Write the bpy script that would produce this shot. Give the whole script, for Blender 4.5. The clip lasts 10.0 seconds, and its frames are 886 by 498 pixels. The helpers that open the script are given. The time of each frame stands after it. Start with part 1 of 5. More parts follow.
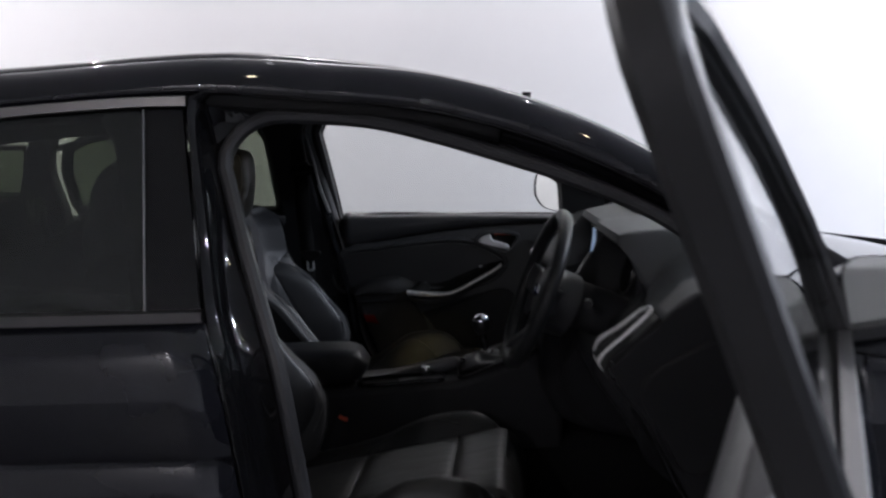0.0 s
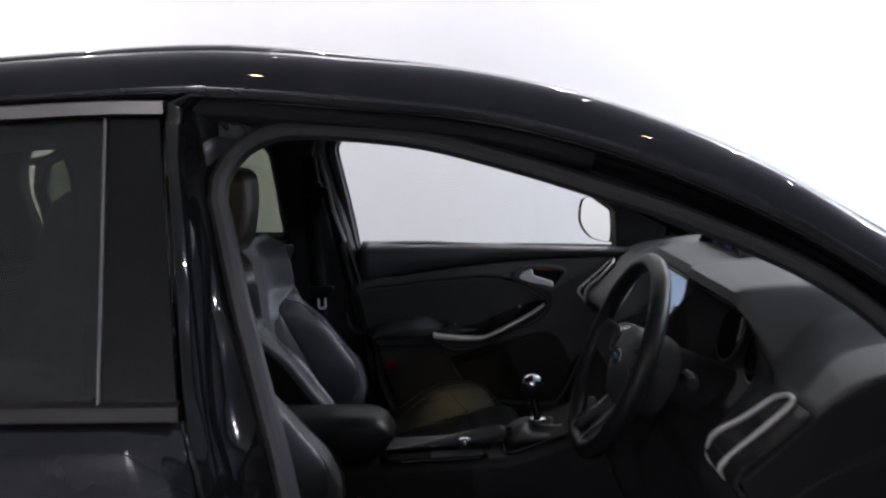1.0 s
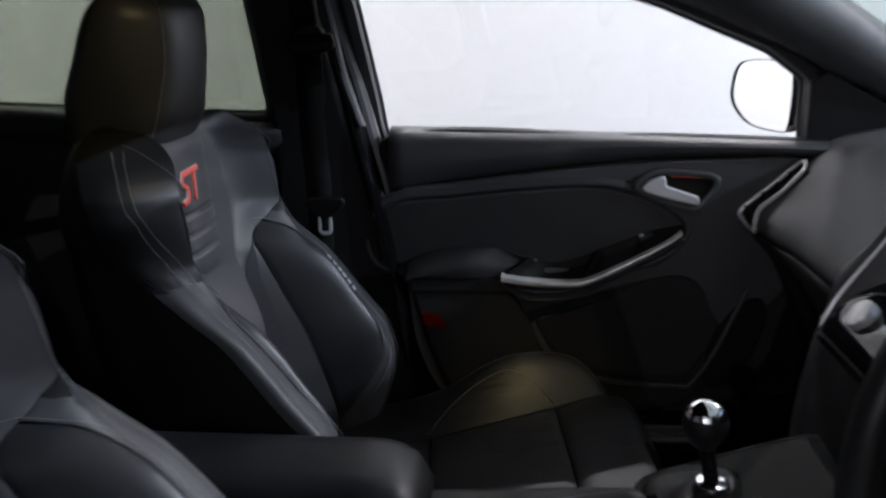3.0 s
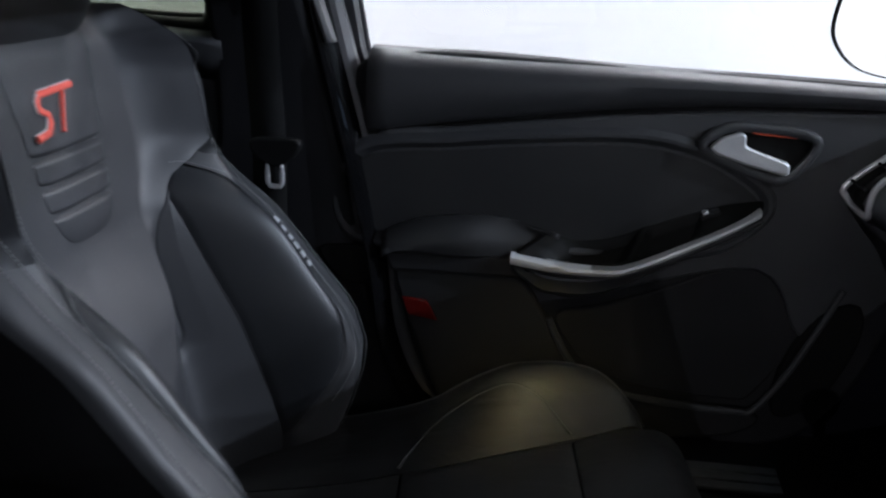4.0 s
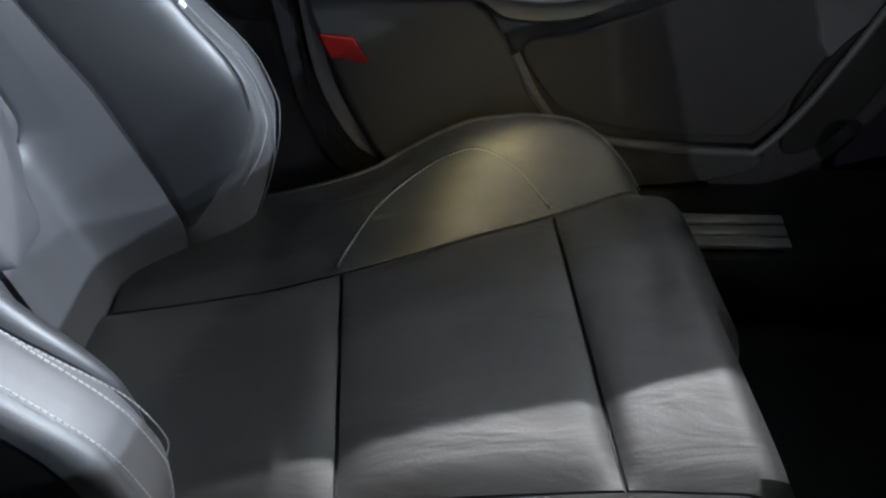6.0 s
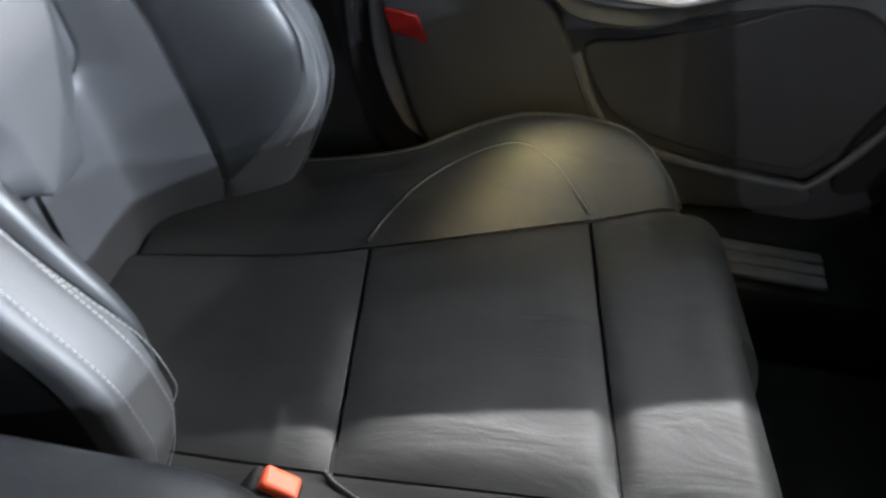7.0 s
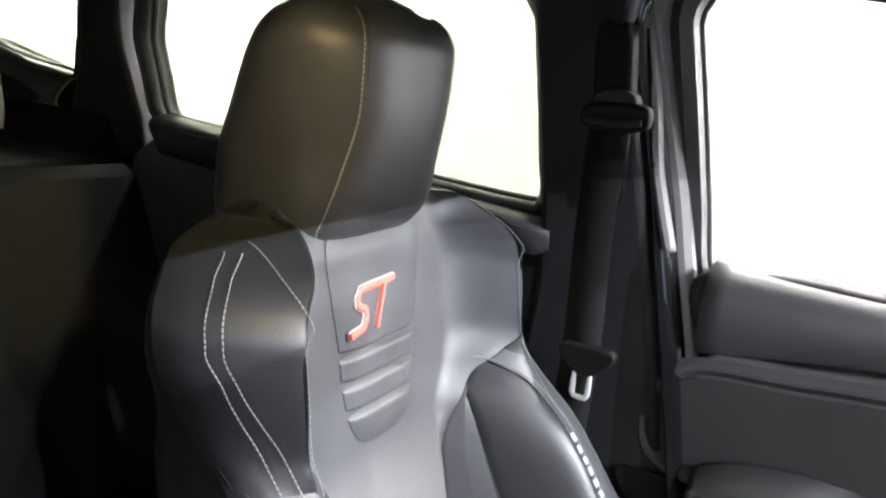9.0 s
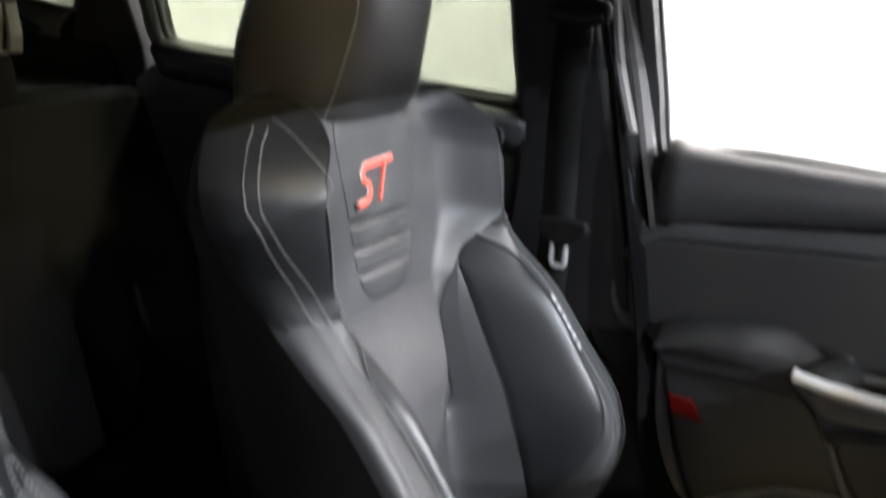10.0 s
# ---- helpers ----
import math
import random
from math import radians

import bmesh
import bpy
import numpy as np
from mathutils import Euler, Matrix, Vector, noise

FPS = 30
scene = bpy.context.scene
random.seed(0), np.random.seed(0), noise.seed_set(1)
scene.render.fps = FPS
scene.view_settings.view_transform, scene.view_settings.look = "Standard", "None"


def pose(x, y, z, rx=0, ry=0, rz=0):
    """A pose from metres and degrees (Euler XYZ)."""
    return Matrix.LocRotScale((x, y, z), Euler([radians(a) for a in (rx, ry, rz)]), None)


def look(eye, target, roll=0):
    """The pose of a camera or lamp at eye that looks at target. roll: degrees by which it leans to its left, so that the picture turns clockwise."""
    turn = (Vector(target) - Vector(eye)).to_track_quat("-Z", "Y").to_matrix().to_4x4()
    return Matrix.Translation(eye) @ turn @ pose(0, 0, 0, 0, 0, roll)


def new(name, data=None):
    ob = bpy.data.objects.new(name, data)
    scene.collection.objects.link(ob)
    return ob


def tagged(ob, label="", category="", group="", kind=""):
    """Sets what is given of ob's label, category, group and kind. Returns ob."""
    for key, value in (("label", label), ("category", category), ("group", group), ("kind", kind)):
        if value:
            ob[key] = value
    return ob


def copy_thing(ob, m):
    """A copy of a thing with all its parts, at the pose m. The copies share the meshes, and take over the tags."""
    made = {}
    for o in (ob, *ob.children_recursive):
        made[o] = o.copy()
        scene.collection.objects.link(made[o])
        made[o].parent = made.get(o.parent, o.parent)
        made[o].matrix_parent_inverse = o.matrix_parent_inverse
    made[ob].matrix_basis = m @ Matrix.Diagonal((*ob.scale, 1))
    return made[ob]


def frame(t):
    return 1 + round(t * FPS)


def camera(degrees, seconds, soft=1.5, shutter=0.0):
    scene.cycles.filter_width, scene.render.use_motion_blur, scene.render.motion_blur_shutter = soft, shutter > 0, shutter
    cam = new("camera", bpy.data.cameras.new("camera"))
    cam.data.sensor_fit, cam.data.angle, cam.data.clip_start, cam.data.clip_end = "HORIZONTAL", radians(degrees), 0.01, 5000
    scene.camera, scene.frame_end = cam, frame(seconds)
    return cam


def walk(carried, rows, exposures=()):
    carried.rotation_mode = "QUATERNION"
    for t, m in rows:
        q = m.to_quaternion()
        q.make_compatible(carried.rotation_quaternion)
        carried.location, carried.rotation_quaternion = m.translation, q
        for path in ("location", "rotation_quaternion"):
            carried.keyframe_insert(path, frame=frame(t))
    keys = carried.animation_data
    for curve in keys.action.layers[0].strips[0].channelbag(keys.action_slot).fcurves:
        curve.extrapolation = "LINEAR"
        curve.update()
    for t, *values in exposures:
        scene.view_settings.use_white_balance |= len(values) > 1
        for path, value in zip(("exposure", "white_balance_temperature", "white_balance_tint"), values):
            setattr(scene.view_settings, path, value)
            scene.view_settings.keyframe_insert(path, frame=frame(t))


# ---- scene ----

cam = camera(56.0, 10.0, soft=2.3, shutter=0.6)
PATH = [
    (0, (0.459, -2.242, 1.294), (0.433, -0.264, 0.996), -1.7),
    (0.5, (0.409, -2.048, 1.305), (0.352, -0.067, 1.038), -1.2),
    (1, (0.363, -1.820, 1.304), (0.330, 0.162, 1.037), -0.9),
    (1.5, (0.321, -1.590, 1.298), (0.300, 0.385, 0.986), -0.9),
    (2, (0.303, -1.361, 1.287), (0.232, 0.598, 0.887), -0.8),
    (2.5, (0.306, -1.121, 1.247), (0.176, 0.817, 0.771), -1.7),
    (4, (0.312, -0.470, 1.117), (0.110, 1.403, 0.444), 2.2),
    (4.5, (0.288, -0.317, 1.118), (0.133, 1.501, 0.297), 3.0),
    (5, (0.263, -0.191, 1.152), (0.192, 1.482, 0.058), 1.5),
    (5.5, (0.271, -0.188, 1.071), (0.253, 1.368, -0.185), 0.4),
    (7, (0.270, -0.182, 1.065), (0.208, 1.291, -0.286), 8.3),
    (7.5, (0.275, -0.211, 1.095), (-0.017, 1.293, -0.191), 11.0),
    (8, (0.245, -0.278, 1.129), (-0.281, 1.368, 0.121), 10.9),
    (8.5, (0.313, -0.342, 1.141), (-0.546, 1.360, 0.536), 6.5),
    (9, (0.235, -0.343, 1.199), (-0.653, 1.389, 0.741), 6.7),
    (9.5, (0.256, -0.384, 1.201), (-0.661, 1.337, 0.758), 5.2),
    (10, (0.296, -0.478, 1.160), (-0.525, 1.249, 0.573), 4.4),
]
walk(cam, [(t, look(e, g, r)) for t, e, g, r in PATH], exposures=[(0.0, 0.1, 6350, 16), (0.5, 0.25, 6350, 16), (1.0, 0.5, 6350, 16), (2.5, 0.92, 6350, 16), (4.0, 1.15, 6100, 14), (4.5, 2.35, 6000, 10), (5.0, 3.15, 6050, 10), (5.5, 3.2, 6150, 10), (7.0, 3.4, 6400, 10), (8.0, 3.6, 6450, 11), (8.5, 3.65, 6800, 13), (9.0, 3.6, 6900, 14), (9.5, 3.2, 6950, 14), (9.8, 2.95, 6950, 14), (10.0, 2.75, 6950, 14)])

# ---- world and lamps ----
world = bpy.data.worlds.new("studio")
world.use_nodes = True
world.node_tree.nodes["Background"].inputs[0].default_value = (0.9, 0.95, 1.0, 1)
world.node_tree.nodes["Background"].inputs[1].default_value = 0.05
scene.world = world
ROOM = (-5.0, 7.0, -8.2, 3.6, 3.6)  # x0, x1, y0, y1, height
COOL, WARM, PLAIN = (0.78, 0.88, 1.0), (1.0, 0.86, 0.55), (1.0, 0.985, 0.97)
LAMPS = []  # x, y, watts, colour
for lx in (-3.9, -2.1, -0.3, 1.5, 3.3, 5.1):
    LAMPS += [(lx, 3.1, 14 if lx < -1 else 20 if lx < 2 else 40, PLAIN), (lx, 1.2, {-3.9: 100, -2.1: 6, -0.3: 0.4, 1.5: 2, 3.3: 8, 5.1: 45}[lx], PLAIN), (lx, -1.7, 1.2, WARM), (lx, -7.7 if lx == -2.1 else -6.3, {-3.9: 0.03, -2.1: 60, -0.3: 6, 1.5: 6}.get(lx, 13), PLAIN)]
LAMPS += [(5.75, y, w, COOL) for y, w in ((-4.0, 15), (-2.6, 45), (-1.0, 125), (0.6, 180), (2.2, 40))]
for lx, ly, watts, tone in LAMPS:
    lamp = bpy.data.lights.new("downlight_glow", "AREA")
    lamp.shape, lamp.size, lamp.energy, lamp.color = "DISK", 0.06, watts, tone
    ob = new("downlight_glow", lamp)
    ob.matrix_world = pose(lx, ly, ROOM[4] - 0.04)
# two unseen reading lamps, added in the roof lining to warm bolster and headrest
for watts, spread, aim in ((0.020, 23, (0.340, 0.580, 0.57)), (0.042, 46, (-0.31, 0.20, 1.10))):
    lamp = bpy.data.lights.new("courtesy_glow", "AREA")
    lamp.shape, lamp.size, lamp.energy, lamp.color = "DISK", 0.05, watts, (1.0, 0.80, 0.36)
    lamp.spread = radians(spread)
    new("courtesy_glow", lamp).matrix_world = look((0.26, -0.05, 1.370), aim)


# ---- materials ----
def material(name, color, rough=0.5, metal=0.0, coat=0.0, grain=0.0, scale=200.0, vary=0.15, spec=0.5, wear=0.0, kind="noise"):
    m = bpy.data.materials.new(name)
    m.use_nodes = True
    n, l = m.node_tree.nodes, m.node_tree.links
    b = n["Principled BSDF"]
    b.inputs["Metallic"].default_value = metal
    b.inputs["Coat Weight"].default_value = coat
    b.inputs["Coat Roughness"].default_value = 0.03
    b.inputs["Specular IOR Level"].default_value = spec
    co = n.new("ShaderNodeTexCoord")
    big = n.new("ShaderNodeTexNoise")
    big.inputs["Scale"].default_value, big.inputs["Detail"].default_value = 7.0, 5.0
    l.new(co.outputs["Object"], big.inputs["Vector"])
    ramp = n.new("ShaderNodeMapRange")
    ramp.inputs["To Min"].default_value, ramp.inputs["To Max"].default_value = 1 - vary, 1 + vary
    l.new(big.outputs["Fac"], ramp.inputs["Value"])
    mix = n.new("ShaderNodeVectorMath")
    mix.operation = "SCALE"
    mix.inputs[0].default_value = color
    l.new(ramp.outputs["Result"], mix.inputs["Scale"])
    l.new(mix.outputs["Vector"], b.inputs["Base Color"])
    rr = n.new("ShaderNodeMapRange")
    rr.inputs["To Min"].default_value, rr.inputs["To Max"].default_value = max(rough - 0.06 - wear, 0.02), rough + 0.06
    l.new(big.outputs["Fac"], rr.inputs["Value"])
    l.new(rr.outputs["Result"], b.inputs["Roughness"])
    if grain:
        if kind == "cells":
            fine = n.new("ShaderNodeTexVoronoi")
            out = fine.outputs["Distance"]
        else:
            fine = n.new("ShaderNodeTexNoise")
            fine.inputs["Detail"].default_value = 3.0
            out = fine.outputs["Fac"]
        fine.inputs["Scale"].default_value = scale
        l.new(co.outputs["Object"], fine.inputs["Vector"])
        bump = n.new("ShaderNodeBump")
        bump.inputs["Strength"].default_value, bump.inputs["Distance"].default_value = grain, 0.001
        l.new(out, bump.inputs["Height"])
        l.new(bump.outputs["Normal"], b.inputs["Normal"])
    return m


def glass(name, tint, rough=0.0, veil=0.0):
    m = bpy.data.materials.new(name)
    m.use_nodes = True
    n, l = m.node_tree.nodes, m.node_tree.links
    n.remove(n["Principled BSDF"])
    tr, gl, mx, fr = n.new("ShaderNodeBsdfTransparent"), n.new("ShaderNodeBsdfGlossy"), n.new("ShaderNodeMixShader"), n.new("ShaderNodeLayerWeight")
    bend, lift = n.new("ShaderNodeMath"), n.new("ShaderNodeMath")
    bend.operation, bend.inputs[1].default_value = "POWER", 5.0
    lift.operation, lift.inputs[1].default_value, lift.inputs[2].default_value = "MULTIPLY_ADD", 0.8, 0.045
    l.new(fr.outputs["Facing"], bend.inputs[0])
    l.new(bend.outputs[0], lift.inputs[0])
    tr.inputs["Color"].default_value = (*tint, 1)
    gl.inputs["Roughness"].default_value = rough
    fr.inputs["Blend"].default_value = 0.5
    l.new(lift.outputs[0], mx.inputs[0])
    l.new(tr.outputs[0], mx.inputs[1])
    l.new(gl.outputs[0], mx.inputs[2])
    # pale diffuse veil mixed in, standing in for reflected wall and ceiling
    veil_mix, veil_diffuse = n.new("ShaderNodeMixShader"), n.new("ShaderNodeBsdfDiffuse")
    veil_mix.inputs[0].default_value = veil
    veil_diffuse.inputs["Color"].default_value = (0.6, 0.63, 0.68, 1)
    l.new(mx.outputs[0], veil_mix.inputs[1])
    l.new(veil_diffuse.outputs[0], veil_mix.inputs[2])
    l.new(veil_mix.outputs[0], n["Material Output"].inputs["Surface"])
    return m


def glow(name, color, power):
    m = bpy.data.materials.new(name)
    m.use_nodes = True
    b = m.node_tree.nodes["Principled BSDF"]
    b.inputs["Base Color"].default_value = (*color, 1)
    b.inputs["Emission Color"].default_value = (*color, 1)
    b.inputs["Emission Strength"].default_value = power
    return m


PAINT = material("black_metallic_paint", (0.012, 0.0125, 0.017), 0.5, 0.0, 1.0, 0.0, vary=0.1, spec=0.0)
TRIM_GLOSS = material("gloss_black_trim", (0.008, 0.008, 0.009), 0.5, 0.0, 0.8, vary=0.05, spec=0.0)
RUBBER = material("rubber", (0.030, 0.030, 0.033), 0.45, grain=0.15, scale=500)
# lighter copy of the rubber, window light put into its colour
LIT_RUBBER = material("lit_seal_rubber", (0.12, 0.12, 0.123), 0.32, grain=0.1, scale=500, spec=0.6)
FRAME = material("satin_black_frame", (0.028, 0.028, 0.030), 0.38, grain=0.1, scale=600, spec=0.5)
SOFT = material("soft_touch_plastic", (0.044, 0.045, 0.049), 0.48, grain=0.25, scale=800, kind="cells", spec=0.35)
DOOR_SKIN = material("satin_door_skin", (0.052, 0.053, 0.057), 0.40, grain=0.2, scale=800, kind="cells", spec=0.5)
DOOR_LOW = material("grained_door_plastic", (0.022, 0.0225, 0.024), 0.5, grain=0.3, scale=700, kind="cells", spec=0.35)
HARD = material("hard_plastic", (0.020, 0.020, 0.022), 0.6, grain=0.25, scale=700, kind="cells", spec=0.2)
DASHTOP = material("dash_skin", (0.074, 0.076, 0.081), 0.55, grain=0.25, scale=800, kind="cells", spec=0.3)
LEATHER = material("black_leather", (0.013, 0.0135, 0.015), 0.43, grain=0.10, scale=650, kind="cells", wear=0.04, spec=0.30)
# shell leather held dark, the shade on its sides put into the colour
LEATHER_SHADED = material("matt_shaded_leather", (0.012, 0.012, 0.013), 0.55, grain=0.1, scale=650, kind="cells", spec=0.2)
# lighter copy of the black leather, with light put into its colour
LEATHER_LIT = material("lit_black_leather", (0.028, 0.028, 0.029), 0.45, grain=0.1, scale=650, kind="cells", wear=0.03, spec=0.3)
# crest leather lighter still, windscreen light painted into it
LEATHER_CREST_LIT = material("lit_crest_leather", (0.043, 0.0435, 0.046), 0.56, grain=0.08, scale=650, kind="cells", wear=0.03, spec=0.5)
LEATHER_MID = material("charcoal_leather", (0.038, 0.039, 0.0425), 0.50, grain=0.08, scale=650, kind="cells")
CLOTH = material("woven_cloth", (0.009, 0.009, 0.009), 0.9, grain=0.4, scale=900, spec=0.1)
BENCH_CLOTH = material("bench_cloth", (0.015, 0.015, 0.016), 0.9, grain=0.3, scale=900, spec=0.04)
LINER = material("headliner_cloth", (0.016, 0.016, 0.017), 0.95, grain=0.4, scale=800)
SILVER = material("satin_silver", (0.66, 0.66, 0.67), 0.36, 0.45, vary=0.04)
INLAY = material("brushed_inlay", (0.14, 0.137, 0.134), 0.42, 0.3, vary=0.1, grain=0.2, scale=300)
CHROME = material("chrome", (0.85, 0.85, 0.87), 0.08, 1.0, vary=0.03)
DULL_CHROME = material("dull_chrome_strip", (0.17, 0.165, 0.165), 0.34, 1.0, vary=0.06)
THREAD = material("grey_thread", (0.20, 0.20, 0.20), 0.7, vary=0.1)
WRAP_FILM = material("pale_plastic_film", (0.16, 0.165, 0.17), 0.35, vary=0.2, spec=0.5)
RED = material("red_thread", (0.72, 0.10, 0.07), 0.6, vary=0.1)
RED_LENS = material("red_reflector", (0.13, 0.005, 0.004), 0.12, coat=0.6, vary=0.2)
RED_BUTTON = material("red_button", (0.75, 0.10, 0.04), 0.4)
PRINT = material("pale_print", (0.55, 0.55, 0.57), 0.4)
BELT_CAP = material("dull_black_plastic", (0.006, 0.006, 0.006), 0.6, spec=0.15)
WEBBING = material("seat_belt_webbing", (0.009, 0.009, 0.009), 0.8, grain=0.6, scale=900, spec=0.1)
WHITE = material("white_wall_paint", (0.82, 0.82, 0.825), 0.7, grain=0.1, scale=60, vary=0.015)
GREY = material("pale_grey_wall_paint", (0.72, 0.72, 0.75), 0.8, grain=0.1, scale=60, vary=0.05)
CEILING = material("pale_grey_ceiling_paint", (0.80, 0.80, 0.82), 0.8, grain=0.1, scale=60, vary=0.08)
DARK = material("dark_wall_paint", (0.035, 0.035, 0.037), 0.8, grain=0.1, scale=60, vary=0.1)
LEATHER_PAD = material("smooth_leather", (0.016, 0.017, 0.019), 0.42, grain=0.06, scale=420, kind="cells")
SEAT_LEATHER = material("creased_leather", (0.031, 0.031, 0.031), 0.46, grain=0.08, scale=650, kind="cells", wear=0.04)
BOLSTER_LEATHER = material("creased_bolster_leather", (0.019, 0.019, 0.019), 0.46, grain=0.08, scale=650, kind="cells", wear=0.05, spec=0.45)
for creased, size, depth in ((SEAT_LEATHER, 9.0, .50), (BOLSTER_LEATHER, 13.0, .50)):
    nodes, links = creased.node_tree.nodes, creased.node_tree.links
    place, fold, crease = nodes.new("ShaderNodeTexCoord"), nodes.new("ShaderNodeTexNoise"), nodes.new("ShaderNodeBump")
    turn_m = nodes.new("ShaderNodeMapping")
    turn_m.inputs["Scale"].default_value, turn_m.inputs["Rotation"].default_value = (1.0, 3.2, 1.0), (0, 0, 0.5)
    fold.inputs["Scale"].default_value, fold.inputs["Detail"].default_value, fold.inputs["Distortion"].default_value = size, 4.0, 0.6
    crease.inputs["Strength"].default_value, crease.inputs["Distance"].default_value = depth, 0.004
    links.new(place.outputs["Object"], turn_m.inputs["Vector"])
    links.new(turn_m.outputs["Vector"], fold.inputs["Vector"])
    links.new(fold.outputs["Fac"], crease.inputs["Height"])
    links.new(crease.outputs["Normal"], nodes["Bump"].inputs["Normal"])
FLOOR = material("grey_studio_floor", (0.11, 0.11, 0.113), 0.4, vary=0.03)
CLEAR = glass("clear_glass", (0.95, 0.96, 0.955))
TINT = glass("privacy_glass", (0.44, 0.47, 0.41), 0.0, 0.03)
SHIELD = glass("windscreen_glass", (0.84, 0.89, 0.87))
MIRROR = material("mirror_glass", (0.92, 0.93, 0.93), 0.02, 1.0, vary=0.0)
SCREEN = glow("display", (0.50, 0.68, 0.95), 0.25)
DIAL = glow("dial_face", (0.05, 0.04, 0.12), 0.15)
BADGE_BLUE = material("blue_enamel", (0.02, 0.04, 0.16), 0.2, coat=0.8)


# ---- mesh helpers ----
def curve(points, count, closed=False):
    """Evenly spaced points on a smooth curve through the given ones."""
    p = [Vector(q) for q in points]
    n = len(p)
    fine = []
    for i in range(n if closed else n - 1):
        a, b, c, d = (p[(i + k) % n] if closed else p[min(max(i + k, 0), n - 1)] for k in (-1, 0, 1, 2))
        for k in range(16):
            u = k / 16
            fine.append(0.5 * (2 * b + (c - a) * u + (2 * a - 5 * b + 4 * c - d) * u * u + (3 * b - a - 3 * c + d) * u**3))
    fine.append(p[0] if closed else p[-1])
    run = [0.0]
    for a, b in zip(fine, fine[1:]):
        run.append(run[-1] + (b - a).length)
    out, j = [], 0
    for i in range(count):
        s = run[-1] * i / (count if closed else count - 1)
        while j < len(run) - 2 and run[j + 1] < s:
            j += 1
        w = (s - run[j]) / max(run[j + 1] - run[j], 1e-9)
        out.append(fine[j].lerp(fine[j + 1], w))
    return out


def steps(table, x):
    """Smooth value at x from rows of (x, value), with no overshoot."""
    if x <= table[0][0]:
        return table[0][1]
    if x >= table[-1][0]:
        return table[-1][1]
    n = len(table)
    k = 0
    while table[k + 1][0] < x:
        k += 1
    gap = [table[i + 1][0] - table[i][0] for i in range(n - 1)]
    rise = [(table[i + 1][1] - table[i][1]) / gap[i] for i in range(n - 1)]

    def slope(i):
        if i == 0 or i == n - 1:
            return rise[0] if i == 0 else rise[-1]
        a, b = rise[i - 1], rise[i]
        if a * b <= 0:
            return 0.0
        return 3 * (gap[i - 1] + gap[i]) / ((2 * gap[i] + gap[i - 1]) / a + (gap[i] + 2 * gap[i - 1]) / b)

    h, u = gap[k], (x - table[k][0]) / gap[k]
    return table[k][1] + h * slope(k) * u + (3 * rise[k] - 2 * slope(k) - slope(k + 1)) * h * u * u + (slope(k) + slope(k + 1) - 2 * rise[k]) * h * u**3


def ease(u):
    u = min(max(u, 0.0), 1.0)
    return u * u * (3 - 2 * u)


def loft(rows, closed=False, caps=False):
    """A skin over rows of points, all of one length."""
    bm = bmesh.new()
    v = [[bm.verts.new(p) for p in row] for row in rows]
    n = len(rows[0])
    for a, b in zip(v, v[1:]):
        for i in range(n if closed else n - 1):
            j = (i + 1) % n
            bm.faces.new((a[i], a[j], b[j], b[i]))
    if caps:
        bm.faces.new(v[0][::-1])
        bm.faces.new(v[-1])
    return bm


def tube(points, r, sides=8, closed=False, flat=1.0):
    """A round cord along points; flat squeezes it."""
    p = [Vector(q) for q in points]
    n = len(p)
    rows, up = [], None
    for i in range(n):
        d = (p[(i + 1) % n] - p[i - 1]) if closed else (p[min(i + 1, n - 1)] - p[max(i - 1, 0)])
        d.normalize()
        if up is None:
            up = Vector((0, 1, 0)) if abs(d.y) < 0.9 else Vector((1, 0, 0))
        side = d.cross(up).normalized()
        up = side.cross(d).normalized()
        rad = r(i / (n - 1)) if callable(r) else r
        rows.append([p[i] + (side * math.cos(a) + up * math.sin(a) * flat) * rad for a in (2 * math.pi * k / sides for k in range(sides))])
    if closed:
        rows.append(rows[0])
        bm = loft(rows, True)
        bmesh.ops.remove_doubles(bm, verts=bm.verts, dist=1e-6)
        return bm
    return loft(rows, True, True)


def slab(outline, put, depth):
    """A plate with that outline of (a, b), put(a, b, d) giving the place at depth d, from 0 to depth."""
    bm = bmesh.new()
    f = [bm.verts.new(put(a, b, 0.0)) for a, b in outline]
    k = [bm.verts.new(put(a, b, depth)) for a, b in outline]
    n = len(outline)
    bm.faces.new(f)
    bm.faces.new(k[::-1])
    for i in range(n):
        j = (i + 1) % n
        bm.faces.new((f[j], f[i], k[i], k[j]))
    return bm


def rounded(points, count=40):
    return [(p.x, p.y) for p in curve([(a, b, 0) for a, b in points], count, True)]


def block(x0, x1, y0, y1, z0, z1):
    bm = bmesh.new()
    bmesh.ops.create_cube(bm, size=1.0, matrix=Matrix.Translation(((x0 + x1) / 2, (y0 + y1) / 2, (z0 + z1) / 2)) @ Matrix.Diagonal((x1 - x0, y1 - y0, z1 - z0, 1)))
    return bm


def disc(radius, depth, sides=32, dome=0.0):
    """A round plate standing on z = 0, with a domed top."""
    rows = []
    for r, z in ((radius * 0.97, 0), (radius, depth * 0.15), (radius, depth * 0.85), (radius * 0.94, depth), (radius * 0.6, depth + dome * 0.7), (radius * 0.2, depth + dome)):
        rows.append([Vector((r * math.cos(a), r * math.sin(a), z)) for a in (2 * math.pi * k / sides for k in range(sides))])
    return loft(rows, True, True)


def moved(bm, m):
    bm.transform(m)
    return bm


